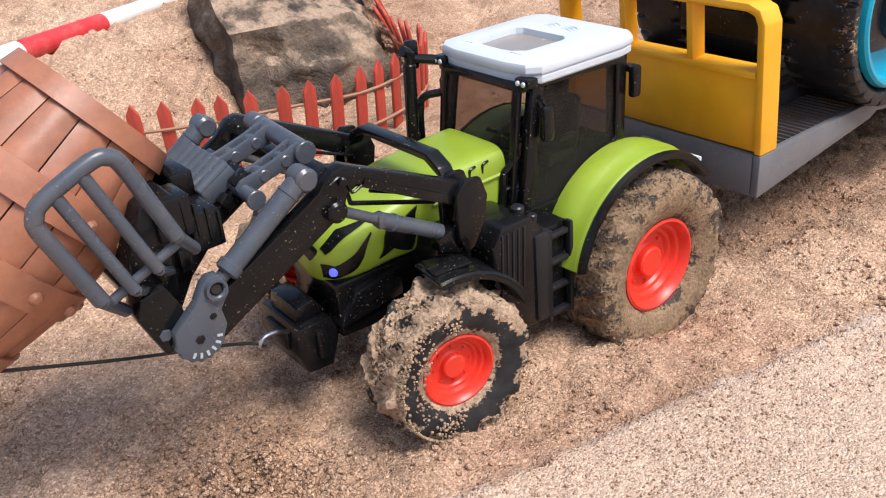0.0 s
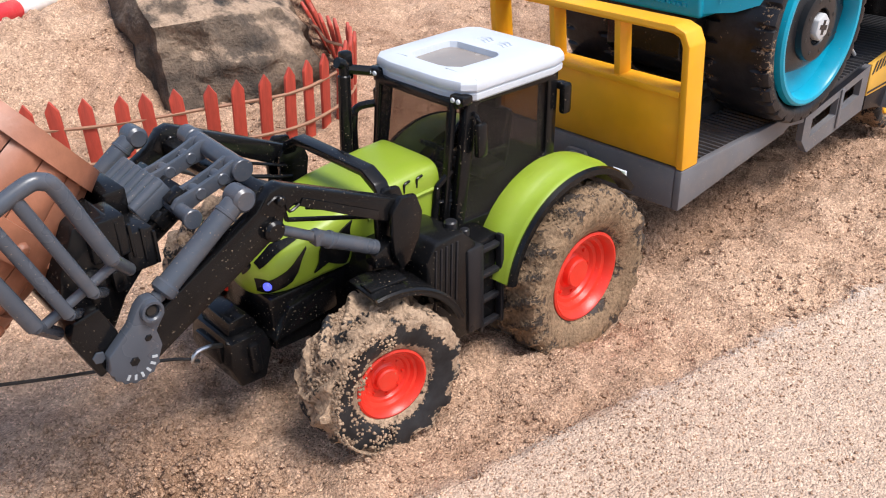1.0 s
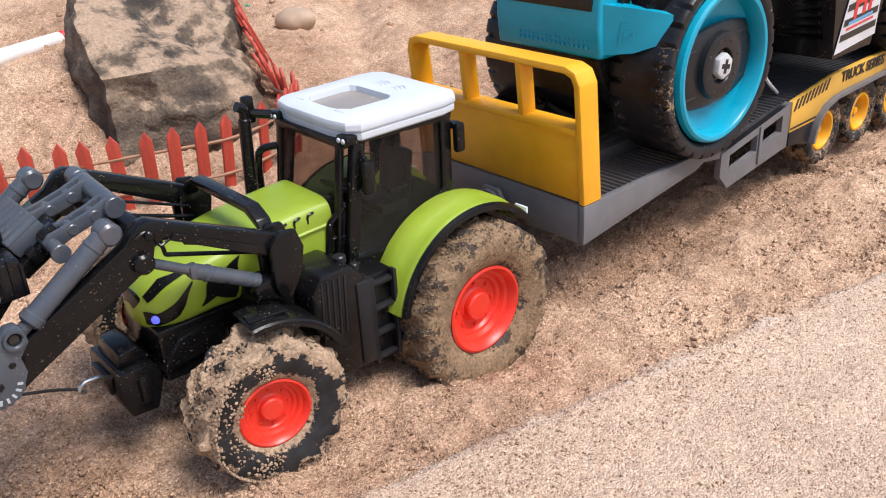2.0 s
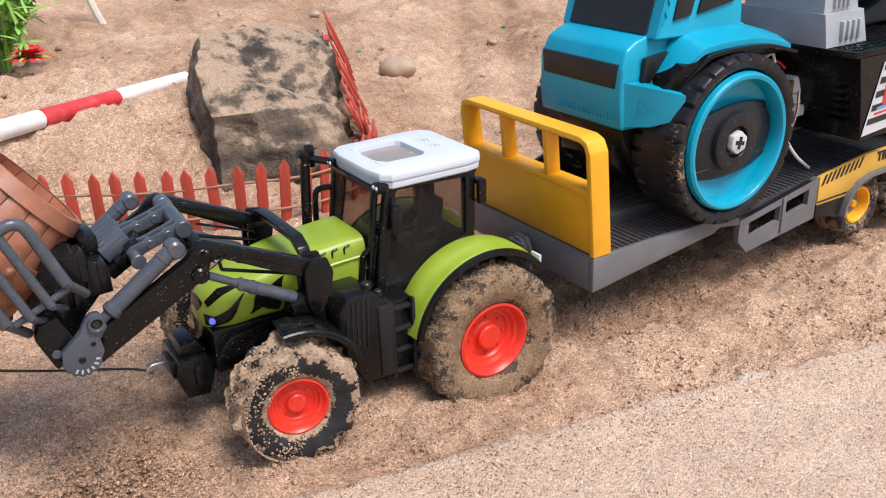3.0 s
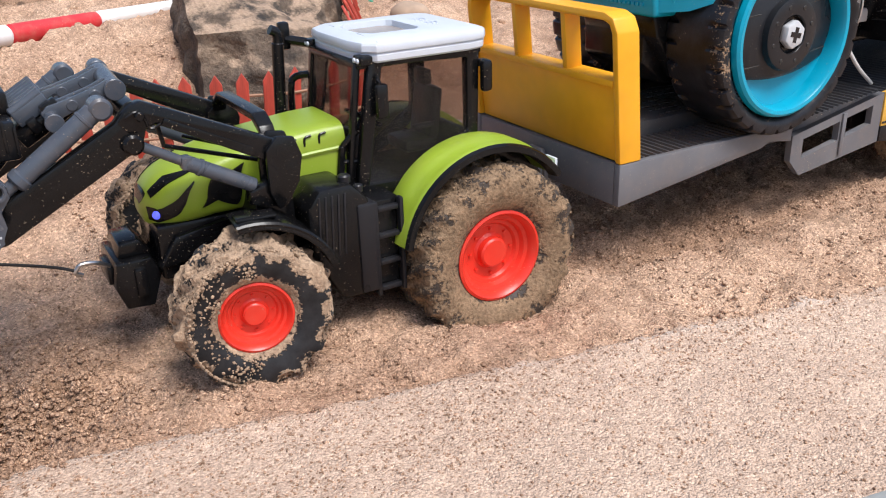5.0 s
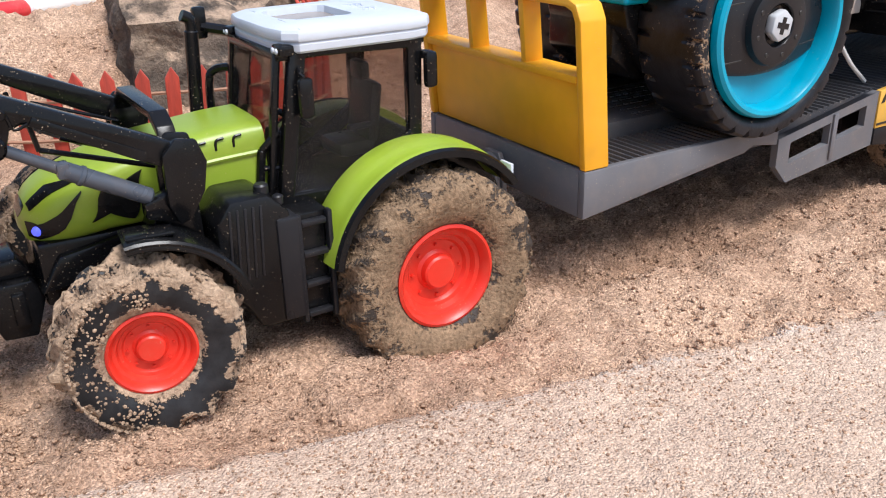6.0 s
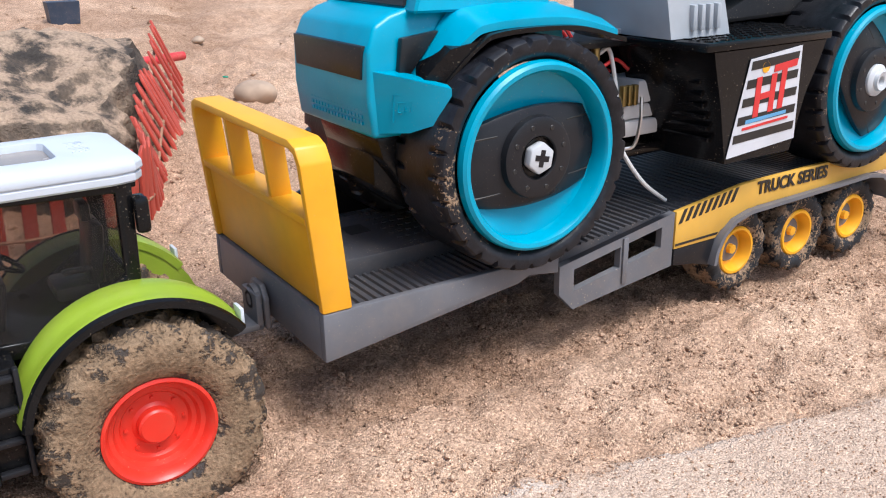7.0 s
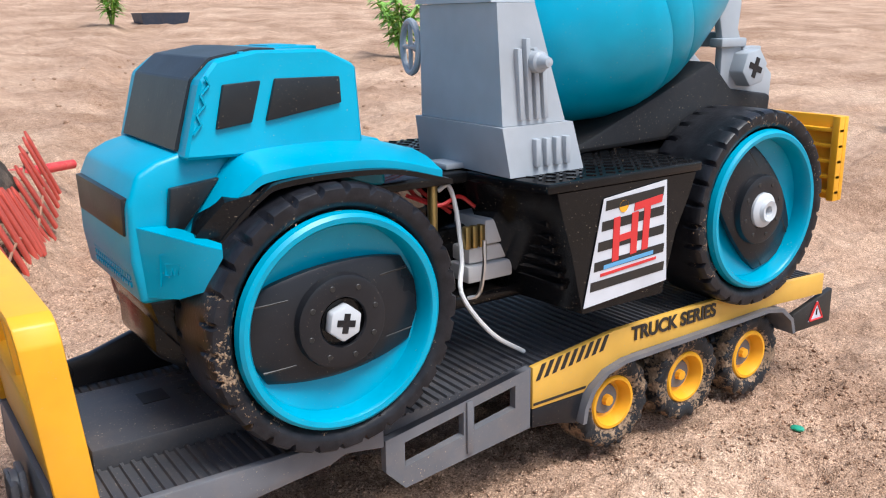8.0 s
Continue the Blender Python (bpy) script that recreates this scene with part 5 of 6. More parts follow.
        part("stay_rod", join(rod((-2.12, on(0.40), 1.05), (-2.58, on(0.40), 1.205), 0.012, 8), rod((-2.58, on(0.40), 1.20), (-2.60, on(0.40), 1.32), 0.011, 8), rod((-2.12, on(0.36), 1.10), (-2.50, on(0.36), 1.25), 0.009, 8)), M_BLACK, t)
    part("loader_crossbeam", box(-2.76, -2.66, 0.30, 1.16, 1.33, 1.42, 0.02), M_BLACK, t)
    part("cross_tube", join(rod((-2.76, 0.40, 1.505), (-2.75, 0.90, 1.53), 0.045, 20), rod((-2.76, 0.392, 1.504), (-2.76, 0.41, 1.505), 0.05, 20), rod((-2.752, 0.80, 1.525), (-2.752, 0.83, 1.527), 0.05, 20)), M_STEEL, t, "grey cross tube")
    part("cross_tube", join(rod((-3.05, 0.32, 1.41), (-3.05, 0.90, 1.45), 0.034, 16), rod((-3.05, 0.315, 1.41), (-3.05, 0.335, 1.41), 0.042, 16)), M_STEEL, t, "grey cross tube")
    for y in (0.46, 0.72):
        d = Vector((-0.29, 0, -0.085)).normalized()
        n = Vector((d.z, 0, -d.x))
        at = Vector((-2.76, 0, 1.51 + 0.05 * (y - 0.4)))

        def link(a, h):
            p = at + d * a + n * h
            return (p.x, p.z)
        cheek = [link(-0.03, 0.03), link(0.02, 0.042), link(0.10, 0.034), (link(0.22, 0.034)), link(0.30, 0.04), link(0.335, 0.02), link(0.335, -0.02), link(0.30, -0.04), link(0.22, -0.03), link(0.10, -0.03), link(0.02, -0.042), link(-0.03, -0.03)]
        bars = join(prism(cheek, "y", y - 0.045, y - 0.022, 0.004), prism(cheek, "y", y + 0.022, y + 0.045, 0.004))
        for a in (0.09, 0.20):
            p, q = link(a, 0.0), link(a + 0.035, 0.0)
            bars = join(bars, rod((p[0], y - 0.05, p[1]), (p[0], y + 0.05, p[1]), 0.03, 12), box(min(p[0], q[0]), max(p[0], q[0]), y - 0.024, y + 0.024, min(p[1], q[1]) - 0.012, max(p[1], q[1]) + 0.012, 0.004))
        part("tilt_link", bars, M_STEEL, t, "grey slotted tilt link")
    for y in (0.26, 1.20):
        cyl = join(rod((-2.885, y, 1.455), (-3.255, y, 1.195), 0.046, 20), rod((-3.22, y, 1.22), (-3.265, y, 1.188), 0.054, 20), rod((-2.93, y, 1.424), (-2.945, y, 1.413), 0.050, 20))
        cap = rod((-2.865, y - 0.05, 1.462), (-2.865, y + 0.06, 1.462), 0.052, 20)
        part("tilt_cylinder", join(cyl, cap), M_STEEL, t, "grey tilt cylinder")
        part("tilt_rod", rod((-3.25, y, 1.20), (-3.34, y, 1.14), 0.03, 12), M_STEEL, t)
        s = 0.185 if y < 1 else 1.245
        gear = [(-3.305, 1.215), (-3.33, 1.248), (-3.37, 1.25), (-3.40, 1.225), (-3.44, 1.16), (-3.545, 1.07)]
        for k in range(15):
            a = radians(178 + k * 11.5)
            q = 0.108 if k % 2 else 0.098
            gear.append((-3.45 + q * math.cos(a), 1.015 + q * math.sin(a)))
        gear += [(-3.335, 1.03), (-3.345, 1.10), (-3.30, 1.16)]
        g = part("quadrant", prism(gear, "y", s - 0.02, s + 0.03, 0.006), M_STEEL, t, "grey toothed quadrant plate")
        part("bush", lathe([(0.028, -0.012), (0.034, -0.020), (0.044, -0.020), (0.048, -0.004), (0.048, 0.02)], (-3.352, s - 0.02, 1.195), (0, 1, 0), 20), M_STEEL, g)
        part("bush_core", rod((-3.352, s - 0.026, 1.195), (-3.352, s + 0.02, 1.195), 0.027, 14), M_INK, g)
        # black plugs on the plate stand in for the dark of its bolt holes
        for x, z, r in ((-3.455, 1.01, 0.022), (-3.385, 1.085, 0.016)):
            part("bolt_hole_shade", rod((x, s - 0.024, z), (x, s, z), r, 6), M_BLACK, g)
        for k in range(6):
            a = radians(235 + k * 22)
            p = Vector((-3.45 + 0.075 * math.cos(a), s - 0.0215, 1.015 + 0.075 * math.sin(a)))
            part("slot", moved(box(p.x - 0.011, p.x + 0.011, p.y - 0.002, p.y + 0.002, p.z - 0.005, p.z + 0.005, 0), about(p, (0, 1, 0), -math.degrees(a))), M_PALE, g)
    # tool carrier: a stepped black casting
    carrier = [(-3.26, 1.27), (-3.29, 1.44), (-3.37, 1.54), (-3.50, 1.52), (-3.58, 1.36), (-3.62, 1.18), (-3.56, 1.02), (-3.44, 1.04), (-3.36, 1.17)]
    part("tool_carrier", prism(carrier, "y", 0.36, 1.10, 0.012), M_BLACK, t, "black tool carrier")
    for x0, x1, y0, y1, z0, z1 in ((-3.33, -3.21, 0.335, 0.52, 1.27, 1.44), (-3.46, -3.31, 0.33, 0.50, 1.36, 1.53), (-3.30, -3.20, 0.55, 0.86, 1.40, 1.53), (-3.52, -3.44, 0.30, 0.44, 1.14, 1.34), (-3.41, -3.35, 0.315, 0.355, 1.22, 1.32), (-3.34, -3.28, 0.90, 1.12, 1.34, 1.50)):
        part("carrier_block", box(x0, x1, y0, y1, z0, z1, 0.012), M_BLACK, t)
    for k in range(4):
        part("carrier_rib", box(-3.22 - 0.045 * k, -3.207 - 0.045 * k, 0.325, 0.345, 1.28 + 0.03 * k, 1.42 + 0.03 * k, 0.004), M_BLACK, t)
    for y in (0.215, 1.12):
        part("carrier_foot", prism([(-3.65, 1.16), (-3.575, 0.965), (-3.49, 1.0), (-3.47, 1.13), (-3.52, 1.26), (-3.62, 1.24)], "y", y, y + 0.14, 0.012), M_BLACK, t)
        part("foot_bolt", rod((-3.565, y - 0.008, 1.06), (-3.565, y + 0.002, 1.06), 0.026, 6), M_STEEL, t)
    motor = about((-3.13, 0.68, 1.47), (0, 1, 0), -30)
    mo = part("tilt_motor", moved(box(-3.215, -3.045, 0.50, 0.86, 1.40, 1.475, 0.01), motor), M_STEEL, t, "ribbed grey motor housing")
    for k in range(6):
        part("motor_rib", moved(rod((-3.215, 0.53 + 0.06 * k, 1.475), (-3.045, 0.53 + 0.06 * k, 1.475), 0.026, 12), motor), M_STEEL, mo)
    part("motor_bed", moved(box(-3.26, -3.0, 0.47, 0.89, 1.32, 1.398, 0.01), motor), M_BLACK, t)
    part("motor_clip", moved(join(box(-3.10, -3.02, 0.44, 0.497, 1.36, 1.44, 0.008), box(-3.19, -3.14, 0.45, 0.497, 1.35, 1.42, 0.008)), motor), M_BLACK, t)
    bridge = [(0.31, 1.10), (0.36, 1.19), (0.46, 1.245), (1.0, 1.245), (1.10, 1.19), (1.15, 1.10), (1.15, 1.17), (1.11, 1.235), (1.02, 1.285), (0.44, 1.285), (0.35, 1.235), (0.31, 1.17)]
    part("loader_bridge", prism(bridge, "x", -2.12, -2.04, 0.008), M_BLACK, t, "black bridge over the bonnet")
    # clamp: a bent tube frame with two bars at each side of the barrel
    for y, flare in ((0.16, -1), (1.30, 1)):
        A, B, C, D = Vector((-3.45, y, 1.46)), Vector((-3.60, y, 1.85)), Vector((-3.91, y, 1.71)), Vector((-3.76, y, 1.32))
        def mixp(p, q, s):
            return p.lerp(q, s)
        loop = [A, mixp(A, B, .4), mixp(A, B, .82), mixp(B, mixp(A, C, .5), .12), mixp(B, C, .22), mixp(B, C, .78), mixp(C, mixp(D, B, .5), .12), mixp(C, D, .18), mixp(C, D, .6), D]
        fr = part("clamp_frame", tube(loop, 0.031, 12, 6), M_STEEL, t, "grey bent clamp frame")
        inward = Vector((0.10, -0.13 * flare, -0.14))
        for s in (0.36, 0.68):
            part("clamp_bar", rod(mixp(B, C, s), mixp(A, D, s) + (mixp(A, D, s) - mixp(B, C, s)) * .14, 0.025, 12), M_STEEL, fr)
            part("clamp_tine", rod(mixp(A, D, s) + (mixp(A, D, s) - mixp(B, C, s)) * .14, mixp(A, D, s) + inward, 0.020, 8), M_STEEL, fr)
        part("clamp_foot", join(rod(mixp(A, D, -.05) + inward * .25, mixp(A, D, 1.02) + inward * .25, 0.020, 10), rod(A, A + inward, 0.026, 10), rod(D, D + inward, 0.026, 10)), M_STEEL, fr)


tractor()


# ---- barrel in the clamp ----
def barrel():
    top, axis = Vector((-3.44, 0.78, 1.82)), Vector((-0.79, 0, -0.60)).normalized()
    L = 1.05
    b = thing("wooden_barrel", top + axis * L, "reddish brown moulded barrel with riveted hoops in the clamp", "barrel")
    perp = Vector((0, 1, 0))
    third = axis.cross(perp)

    def radius(s):
        return 0.315 + 0.095 * math.sin(math.pi * min(1, max(0, s)))

    n = 16
    for k in range(n):
        a0, a1 = (k + 0.02) * math.tau / n, (k + 0.98) * math.tau / n
        outer, inner = [], []
        loops = []
        for i in range(13):
            s = i / 12
            pts = []
            for r_off in (0.0, -0.03):
                order = range(4) if r_off == 0 else range(3, -1, -1)
                for j in order:
                    a = a0 + (a1 - a0) * j / 3
                    r = radius(s) + r_off - (0.012 if j in (0, 3) and r_off == 0 else 0)
                    pts.append(top + axis * (s * L) + (perp * math.cos(a) + third * math.sin(a)) * r)
            loops.append(pts)
        part("stave", loft(loops), M_BARREL, b, angle=50)
    for s0, s1, out in ((-0.005, 0.075, 0.018), (0.30, 0.42, 0.016), (0.60, 0.72, 0.016), (0.925, 1.005, 0.018)):
        prof = []
        for i in range(5):
            s = s0 + (s1 - s0) * i / 4
            prof.append((radius(s) + out, s * L))
        prof = [(radius(s0) - 0.02, s0 * L)] + prof + [(radius(s1) - 0.02, s1 * L)]
        h = part("hoop", lathe(prof, top, axis, 64), M_BARREL, b, "brown riveted hoop")
        if out == 0.016:
            for k in range(12):
                a = (k + 0.5) * math.tau / 12
                s = (s0 + s1) / 2
                d = perp * math.cos(a) + third * math.sin(a)
                part("rivet", lathe([(0.0, 0.024), (0.016, 0.022), (0.026, 0.012), (0.028, -0.004)], top + axis * (s * L) + d * (radius(s) + out), d, 8), M_BARREL, h)
    part("head", lathe([(0.0, 0.06), (0.30, 0.06), (0.30, 0.09), (0.0, 0.09)], top, axis, 48), M_BARREL, b, "flat barrel head")
    part("head", lathe([(0.0, L - 0.06), (0.30, L - 0.06), (0.30, L - 0.09), (0.0, L - 0.09)], top, axis, 48), M_BARREL, b, "flat barrel head")


barrel()


def tow_cord():
    pts = [(-3.06, 0.56, 0.605), (-3.20, 0.58, 0.66), (-3.60, 0.60, 0.78), (-4.0, 0.60, 0.93), (-5.2, 0.60, 1.40), (-6.4, 0.6, 1.90)]
    solo("tow_cord", tube(pts, 0.008, 8, 4), M_CORD, "thin black cord tied to the tractor hook", "cord", base=(-3.09, 0.57, 0.62))


tow_cord()

# ---- toy concrete mixer on the trailer ----
MY = 0.72


def mixer_wheel(parent, c, out, bar, nut, seed):
    r, width = 0.625, 0.48

    def mud(a, w, q):
        n = noise.noise(Vector((math.cos(a) * 2 + seed, w * 5, math.sin(a) * 2)))
        return 0.02 + 0.55 * max(0, n) + 0.25 * smoothstep(0.6, 1.0, -math.cos(a) * 0.9 - math.sin(a) * 0.2) * (abs(w) > 0.3)

    ty = part("wheel", tyre_bm(c, r, 0.52, width, 30, 0.028, mud, seed, 0, True, 0.012), M_BIGTYRE, parent, "large black lugged tyre with dried mud")
    x, y, z = c
    f = y + out * width * 0.5
    prof = [(0.46, -0.14), (0.468, 0.0), (0.48, 0.018), (0.505, 0.022), (0.522, 0.008), (0.53, -0.03)]
    part("rim_ring", lathe([(q, h * out) for q, h in prof], (x, f, z), (0, 1, 0), 64), M_CYAN, ty, "turquoise rim ring")
    dish = [(0.0, -0.15), (0.25, -0.145), (0.462, -0.10)]
    part("rim_disc", lathe([(q, h * out) for q, h in dish], (x, f, z), (0, 1, 0), 48), M_CYAN, ty, "turquoise wheel disc")
    # the wide black bar across the disc
    loops = []
    for k in range(15):
        s = -0.445 + 0.89 * k / 14
        half = (0.20 + 0.075 * (1 - (s / 0.445) ** 2)) if abs(s) < 0.44 else 0.19
        half = min(half, math.sqrt(max(0.01, 0.452 ** 2 - s * s)))
        bulge = -0.085 + 0.03 * (1 - (s / 0.445) ** 2)
        loops.append([(x + s, f + out * (bulge - 0.05), z - half), (x + s, f + out * (bulge - 0.012), z - half), (x + s, f + out * bulge, z - half + 0.02), (x + s, f + out * (bulge + 0.01), z), (x + s, f + out * bulge, z + half - 0.02), (x + s, f + out * (bulge - 0.012), z + half), (x + s, f + out * (bulge - 0.05), z + half)])
    turn = about(c, (0, 1, 0), bar)
    part("spoke_bar", moved(loft(loops), turn), M_CHAR, ty, "wide black bar across the wheel")
    # low ink-black rods paint the shade of the bar's grooves
    for h in (-0.16, -0.055, 0.055, 0.16):
        for s0, s1 in ((-0.40, -0.24), (0.24, 0.40)):
            deep, flat = (-0.081, -0.066) if s0 < 0 else (-0.066, -0.081)
            part("groove_shade", moved(rod((x + s0, f + out * deep, z + h), (x + s1, f + out * flat, z + h), 0.008, 6), turn), M_INK, ty)
    plate = [(0.112, -0.05), (0.116, -0.022), (0.124, -0.012), (0.212, -0.010), (0.226, -0.016), (0.235, -0.06)]
    hub = part("hub_plate", lathe([(q, h * out) for q, h in plate], (x, f, z), (0, 1, 0), 40), M_CHAR, ty, "round black hub plate")
    part("hub_well", lathe([(0.0, -0.044 * out), (0.113, -0.044 * out), (0.114, -0.02 * out)], (x, f, z), (0, 1, 0), 30), M_BLACK, ty)
    # ink-black discs on the hub plate, painted shade for uncut bolt holes
    holes = bmesh.new()
    for k in range(8):
        a = k * math.tau / 8 + 0.3
        holes = join(holes, rod((x + 0.178 * math.cos(a), f - out * 0.007, z + 0.178 * math.sin(a)), (x + 0.178 * math.cos(a), f - out * 0.02, z + 0.178 * math.sin(a)), 0.015, 8))
    part("bolt_hole_shades", holes, M_INK, ty)
    if nut:
        hexa = [(0.092 * math.cos(k * math.tau / 6 + .35), 0.092 * math.sin(k * math.tau / 6 + .35)) for k in range(6)]
        nt_ = prism([(x + a, z + b) for a, b in hexa], "y", *sorted((f - out * 0.05, f + out * 0.012)), 0.012)
        nn = part("axle_nut", nt_, M_PALEWHITE, ty, "white hexagonal axle nut")
        # dark cross laid on the nut paints the shade of its recessed slot
        cross = join(box(x - 0.048, x + 0.048, *sorted((f + out * 0.011, f + out * 0.0145)), z - 0.016, z + 0.016, 0), box(x - 0.016, x + 0.016, *sorted((f + out * 0.0112, f + out * 0.0142)), z - 0.048, z + 0.048, 0))
        part("cross_slot_shade", moved(cross, about((x, f, z), (0, 1, 0), 12)), M_CHAR, nn)
    else:
        cap = [(0.03, 0.0), (0.035, 0.035), (0.068, 0.045), (0.078, 0.02), (0.098, 0.015), (0.115, 0.0), (0.118, -0.09)]
        nn = part("axle_cap", lathe([(q, h * out) for q, h in cap], (x, f, z), (0, 1, 0), 28), M_PALEWHITE, ty, "white round axle cap")
        part("cap_core", lathe([(0.0, 0.0), (0.034, 0.0)], (x, f + out * 0.004, z), (0, 1, 0), 16), M_PALE, nn)


def mixer():
    t = thing("toy_concrete_mixer", (2.8, MY, 0.72), "turquoise and black toy concrete mixer loaded on the trailer", "toy truck")

    def far(y):
        return 2 * MY - y
    for out, y in ((-1, 0.13), (1, far(0.13))):
        mixer_wheel(t, (1.27, y, 1.365), out, -4, True, 2.2 + out)
        mixer_wheel(t, (4.38, y, 1.475), out, 52, False, 7.7 + out)
    part("axle", rod((1.27, 0.2, 1.365), (1.27, 1.36, 1.365), 0.08, 14), M_BLACK, t)
    part("axle", rod((4.38, 0.2, 1.475), (4.38, 1.36, 1.475), 0.08, 14), M_BLACK, t)
    part("chassis", prism([(0.55, 1.18), (0.75, 1.02), (1.6, 1.05), (2.4, 1.15), (5.0, 1.2), (5.0, 1.6), (2.0, 1.55), (0.55, 1.52)], "y", 0.48, 1.08, 0.03), M_BLACK, t)
    part("under_nose", prism([(0.51, 1.50), (0.55, 1.36), (0.78, 1.06), (1.05, 1.06), (1.05, 1.52)], "y", 0.36, 1.08, 0.03), M_BLACK, t)
    # nose
    nose = prism([(0.47, 1.50), (0.445, 1.70), (0.450, 1.95), (0.505, 2.085), (0.60, 2.135), (0.80, 2.19), (1.75, 2.14), (1.75, 1.90), (1.2, 1.95), (0.86, 1.80), (0.80, 1.60), (0.70, 1.50)], "y", 0.28, 1.26, 0.025, 3)
    # narrow it a little towards the front
    for v in nose.verts:
        v.co.y = 0.77 + (v.co.y - 0.77) * (0.93 + 0.07 * smoothstep(0.3, 0.9, v.co.x)) * (1 - 0.10 * smoothstep(1.95, 2.2, v.co.z))
    part("nose", nose, M_CYAN, t, "turquoise moulded bonnet", angle=30)
    part("grille", prism([(0.37, 1.81), (1.17, 1.81), (1.19, 1.985), (0.35, 1.985)], "x", 0.436, 0.49, 0.006), M_DARKPANE, t, "black mesh front grille")
    bars = bmesh.new()
    for r in range(4):
        for k in range(16):
            y = 0.40 + k * 0.040
            bars = join(bars, box(0.4515, 0.470, y, y + 0.026, 1.565 + r * 0.036, 1.585 + r * 0.036, 0))
    part("front_louvres", bars, M_CYAN, t)
    for s in (-1, 1):
        def Y(y):
            return y if s < 0 else far(y)

        def Y2(a, b):
            return sorted((Y(a), Y(b)))
        # flared bumper wing
        w = loft([[(0.49, Y(0.32), 1.53), (0.47, Y(0.32), 1.86), (0.56, Y(0.35), 1.86), (0.56, Y(0.35), 1.53)],
                  [(0.59, Y(0.14), 1.55), (0.58, Y(0.13), 1.835), (0.66, Y(0.22), 1.84), (0.66, Y(0.22), 1.56)],
                  [(0.66, Y(0.02), 1.60), (0.665, Y(0.01), 1.81), (0.70, Y(0.14), 1.82), (0.70, Y(0.14), 1.60)],
                  [(0.735, Y(-0.045), 1.755), (0.735, Y(-0.045), 1.79), (0.76, Y(0.03), 1.80), (0.76, Y(0.03), 1.75)]])
        wg = part("bumper_wing", w, M_CYAN, t, "flared turquoise bumper corner", angle=25)
        n = Vector((-0.80, s * 0.60, 0)).normalized()
        a, b = Vector((0.535, Y(0.225), 0)), Vector((0.612, Y(0.105), 0))
        for pts in (((.05, 1.60), (.12, 1.745), (.95, 1.755)), ((.28, 1.655), (.30, 1.705), (.86, 1.715), (.78, 1.665)), ((.28, 1.655), (.40, 1.655)), ((.48, 1.66), (.56, 1.69), (.62, 1.66), (.70, 1.69))):
            part("wing_mark", tube([a.lerp(b, u) + Vector((0, 0, z)) + n * .003 for u, z in pts], 0.005, 5), M_CYAN, wg)
        Y2b = Y2 if s < 0 else lambda a, b: sorted((1.52 - a, 1.52 - b))
        part("side_pane", prism([(0.605, 1.83), (0.63, 2.02), (0.86, 2.045), (0.67, 1.82)], "y", *Y2b(0.255, 0.30), 0.008), M_DARKPANE, t, "black moulded lamp panel")
        # wheel arch: turquoise top with a black underside
        prof = [(0.68, 1.80), (0.90, 2.06), (1.06, 2.125), (1.55, 2.12), (1.92, 2.03)]
        loops, under = [], []
        for x, z in smooth_line([(a, 0, b) for a, b in prof], 6) and [(p.x, p.z) for p in smooth_line([(a, 0, b) for a, b in prof], 6)]:
            d = smoothstep(0.68, 1.0, x)
            loops.append([(x, Y(0.30), z + 0.045 * d), (x, Y(0.16), z + 0.02 * d), (x, Y(0.02 + 0.10 * (1 - d)), z - 0.035), (x + 0.0, Y(0.02 + 0.10 * (1 - d)), z - 0.075), (x, Y(0.30), z - 0.06)])
            under.append([(x + 0.03, Y(0.30), z - 0.062), (x + 0.03, Y(-0.025 + 0.10 * (1 - d)), z - 0.077), (x + 0.03, Y(-0.025 + 0.10 * (1 - d)), z - 0.102), (x + 0.03, Y(0.30), z - 0.10)])
        part("wheel_arch", loft(loops), M_CYAN, t, "turquoise wheel arch", angle=30)
        part("arch_liner", loft(under), M_BLACK, t, "black arch liner", angle=30)
        part("arch_front", loft([[(0.66, Y(0.12), 1.80), (0.70, Y(0.30), 1.80), (0.86, Y(0.30), 1.72), (0.82, Y(0.08), 1.72)], [(0.70, Y(0.10), 1.86), (0.74, Y(0.30), 1.88), (0.96, Y(0.30), 1.98), (0.92, Y(0.02), 1.96)], [(0.80, Y(0.06), 1.97), (0.86, Y(0.30), 2.0), (1.06, Y(0.30), 2.04), (1.02, Y(0.0), 2.02)]]), M_BLACK, t, angle=30)
        # cab windows set into the side
        part("cab_window", prism([(0.85, 2.265), (0.895, 2.46), (1.075, 2.47), (1.02, 2.285)], "y", *Y2b(0.222, 0.26), 0.006), M_DARKPANE, t, "black cab side window")
        part("cab_window", prism([(1.09, 2.285), (1.145, 2.475), (1.475, 2.47), (1.48, 2.345)], "y", *Y2b(0.222, 0.26), 0.006), M_DARKPANE, t, "black cab side window")
        zig = [(0.76 + 0.012 * k + (0.014 if k % 2 else -0.014), Y(0.232), 2.25 + 0.042 * k) for k in range(7)]
        part("zigzag_trim", tube(zig, 0.007, 5), M_CYAN, t)
        ribs = bmesh.new()
        for k in range(6):
            ribs = join(ribs, box(1.02 + 0.05 * k, 1.05 + 0.05 * k, *Y2(0.325, 0.36), 2.57, 2.596, 0.006))
        part("roof_studs", ribs, M_CYAN, t)
    cab = prism([(0.70, 2.14), (0.795, 2.475), (0.895, 2.565), (1.10, 2.60), (1.45, 2.595), (1.575, 2.52), (1.60, 2.12)], "y", 0.24, 1.28, 0.014, 1)
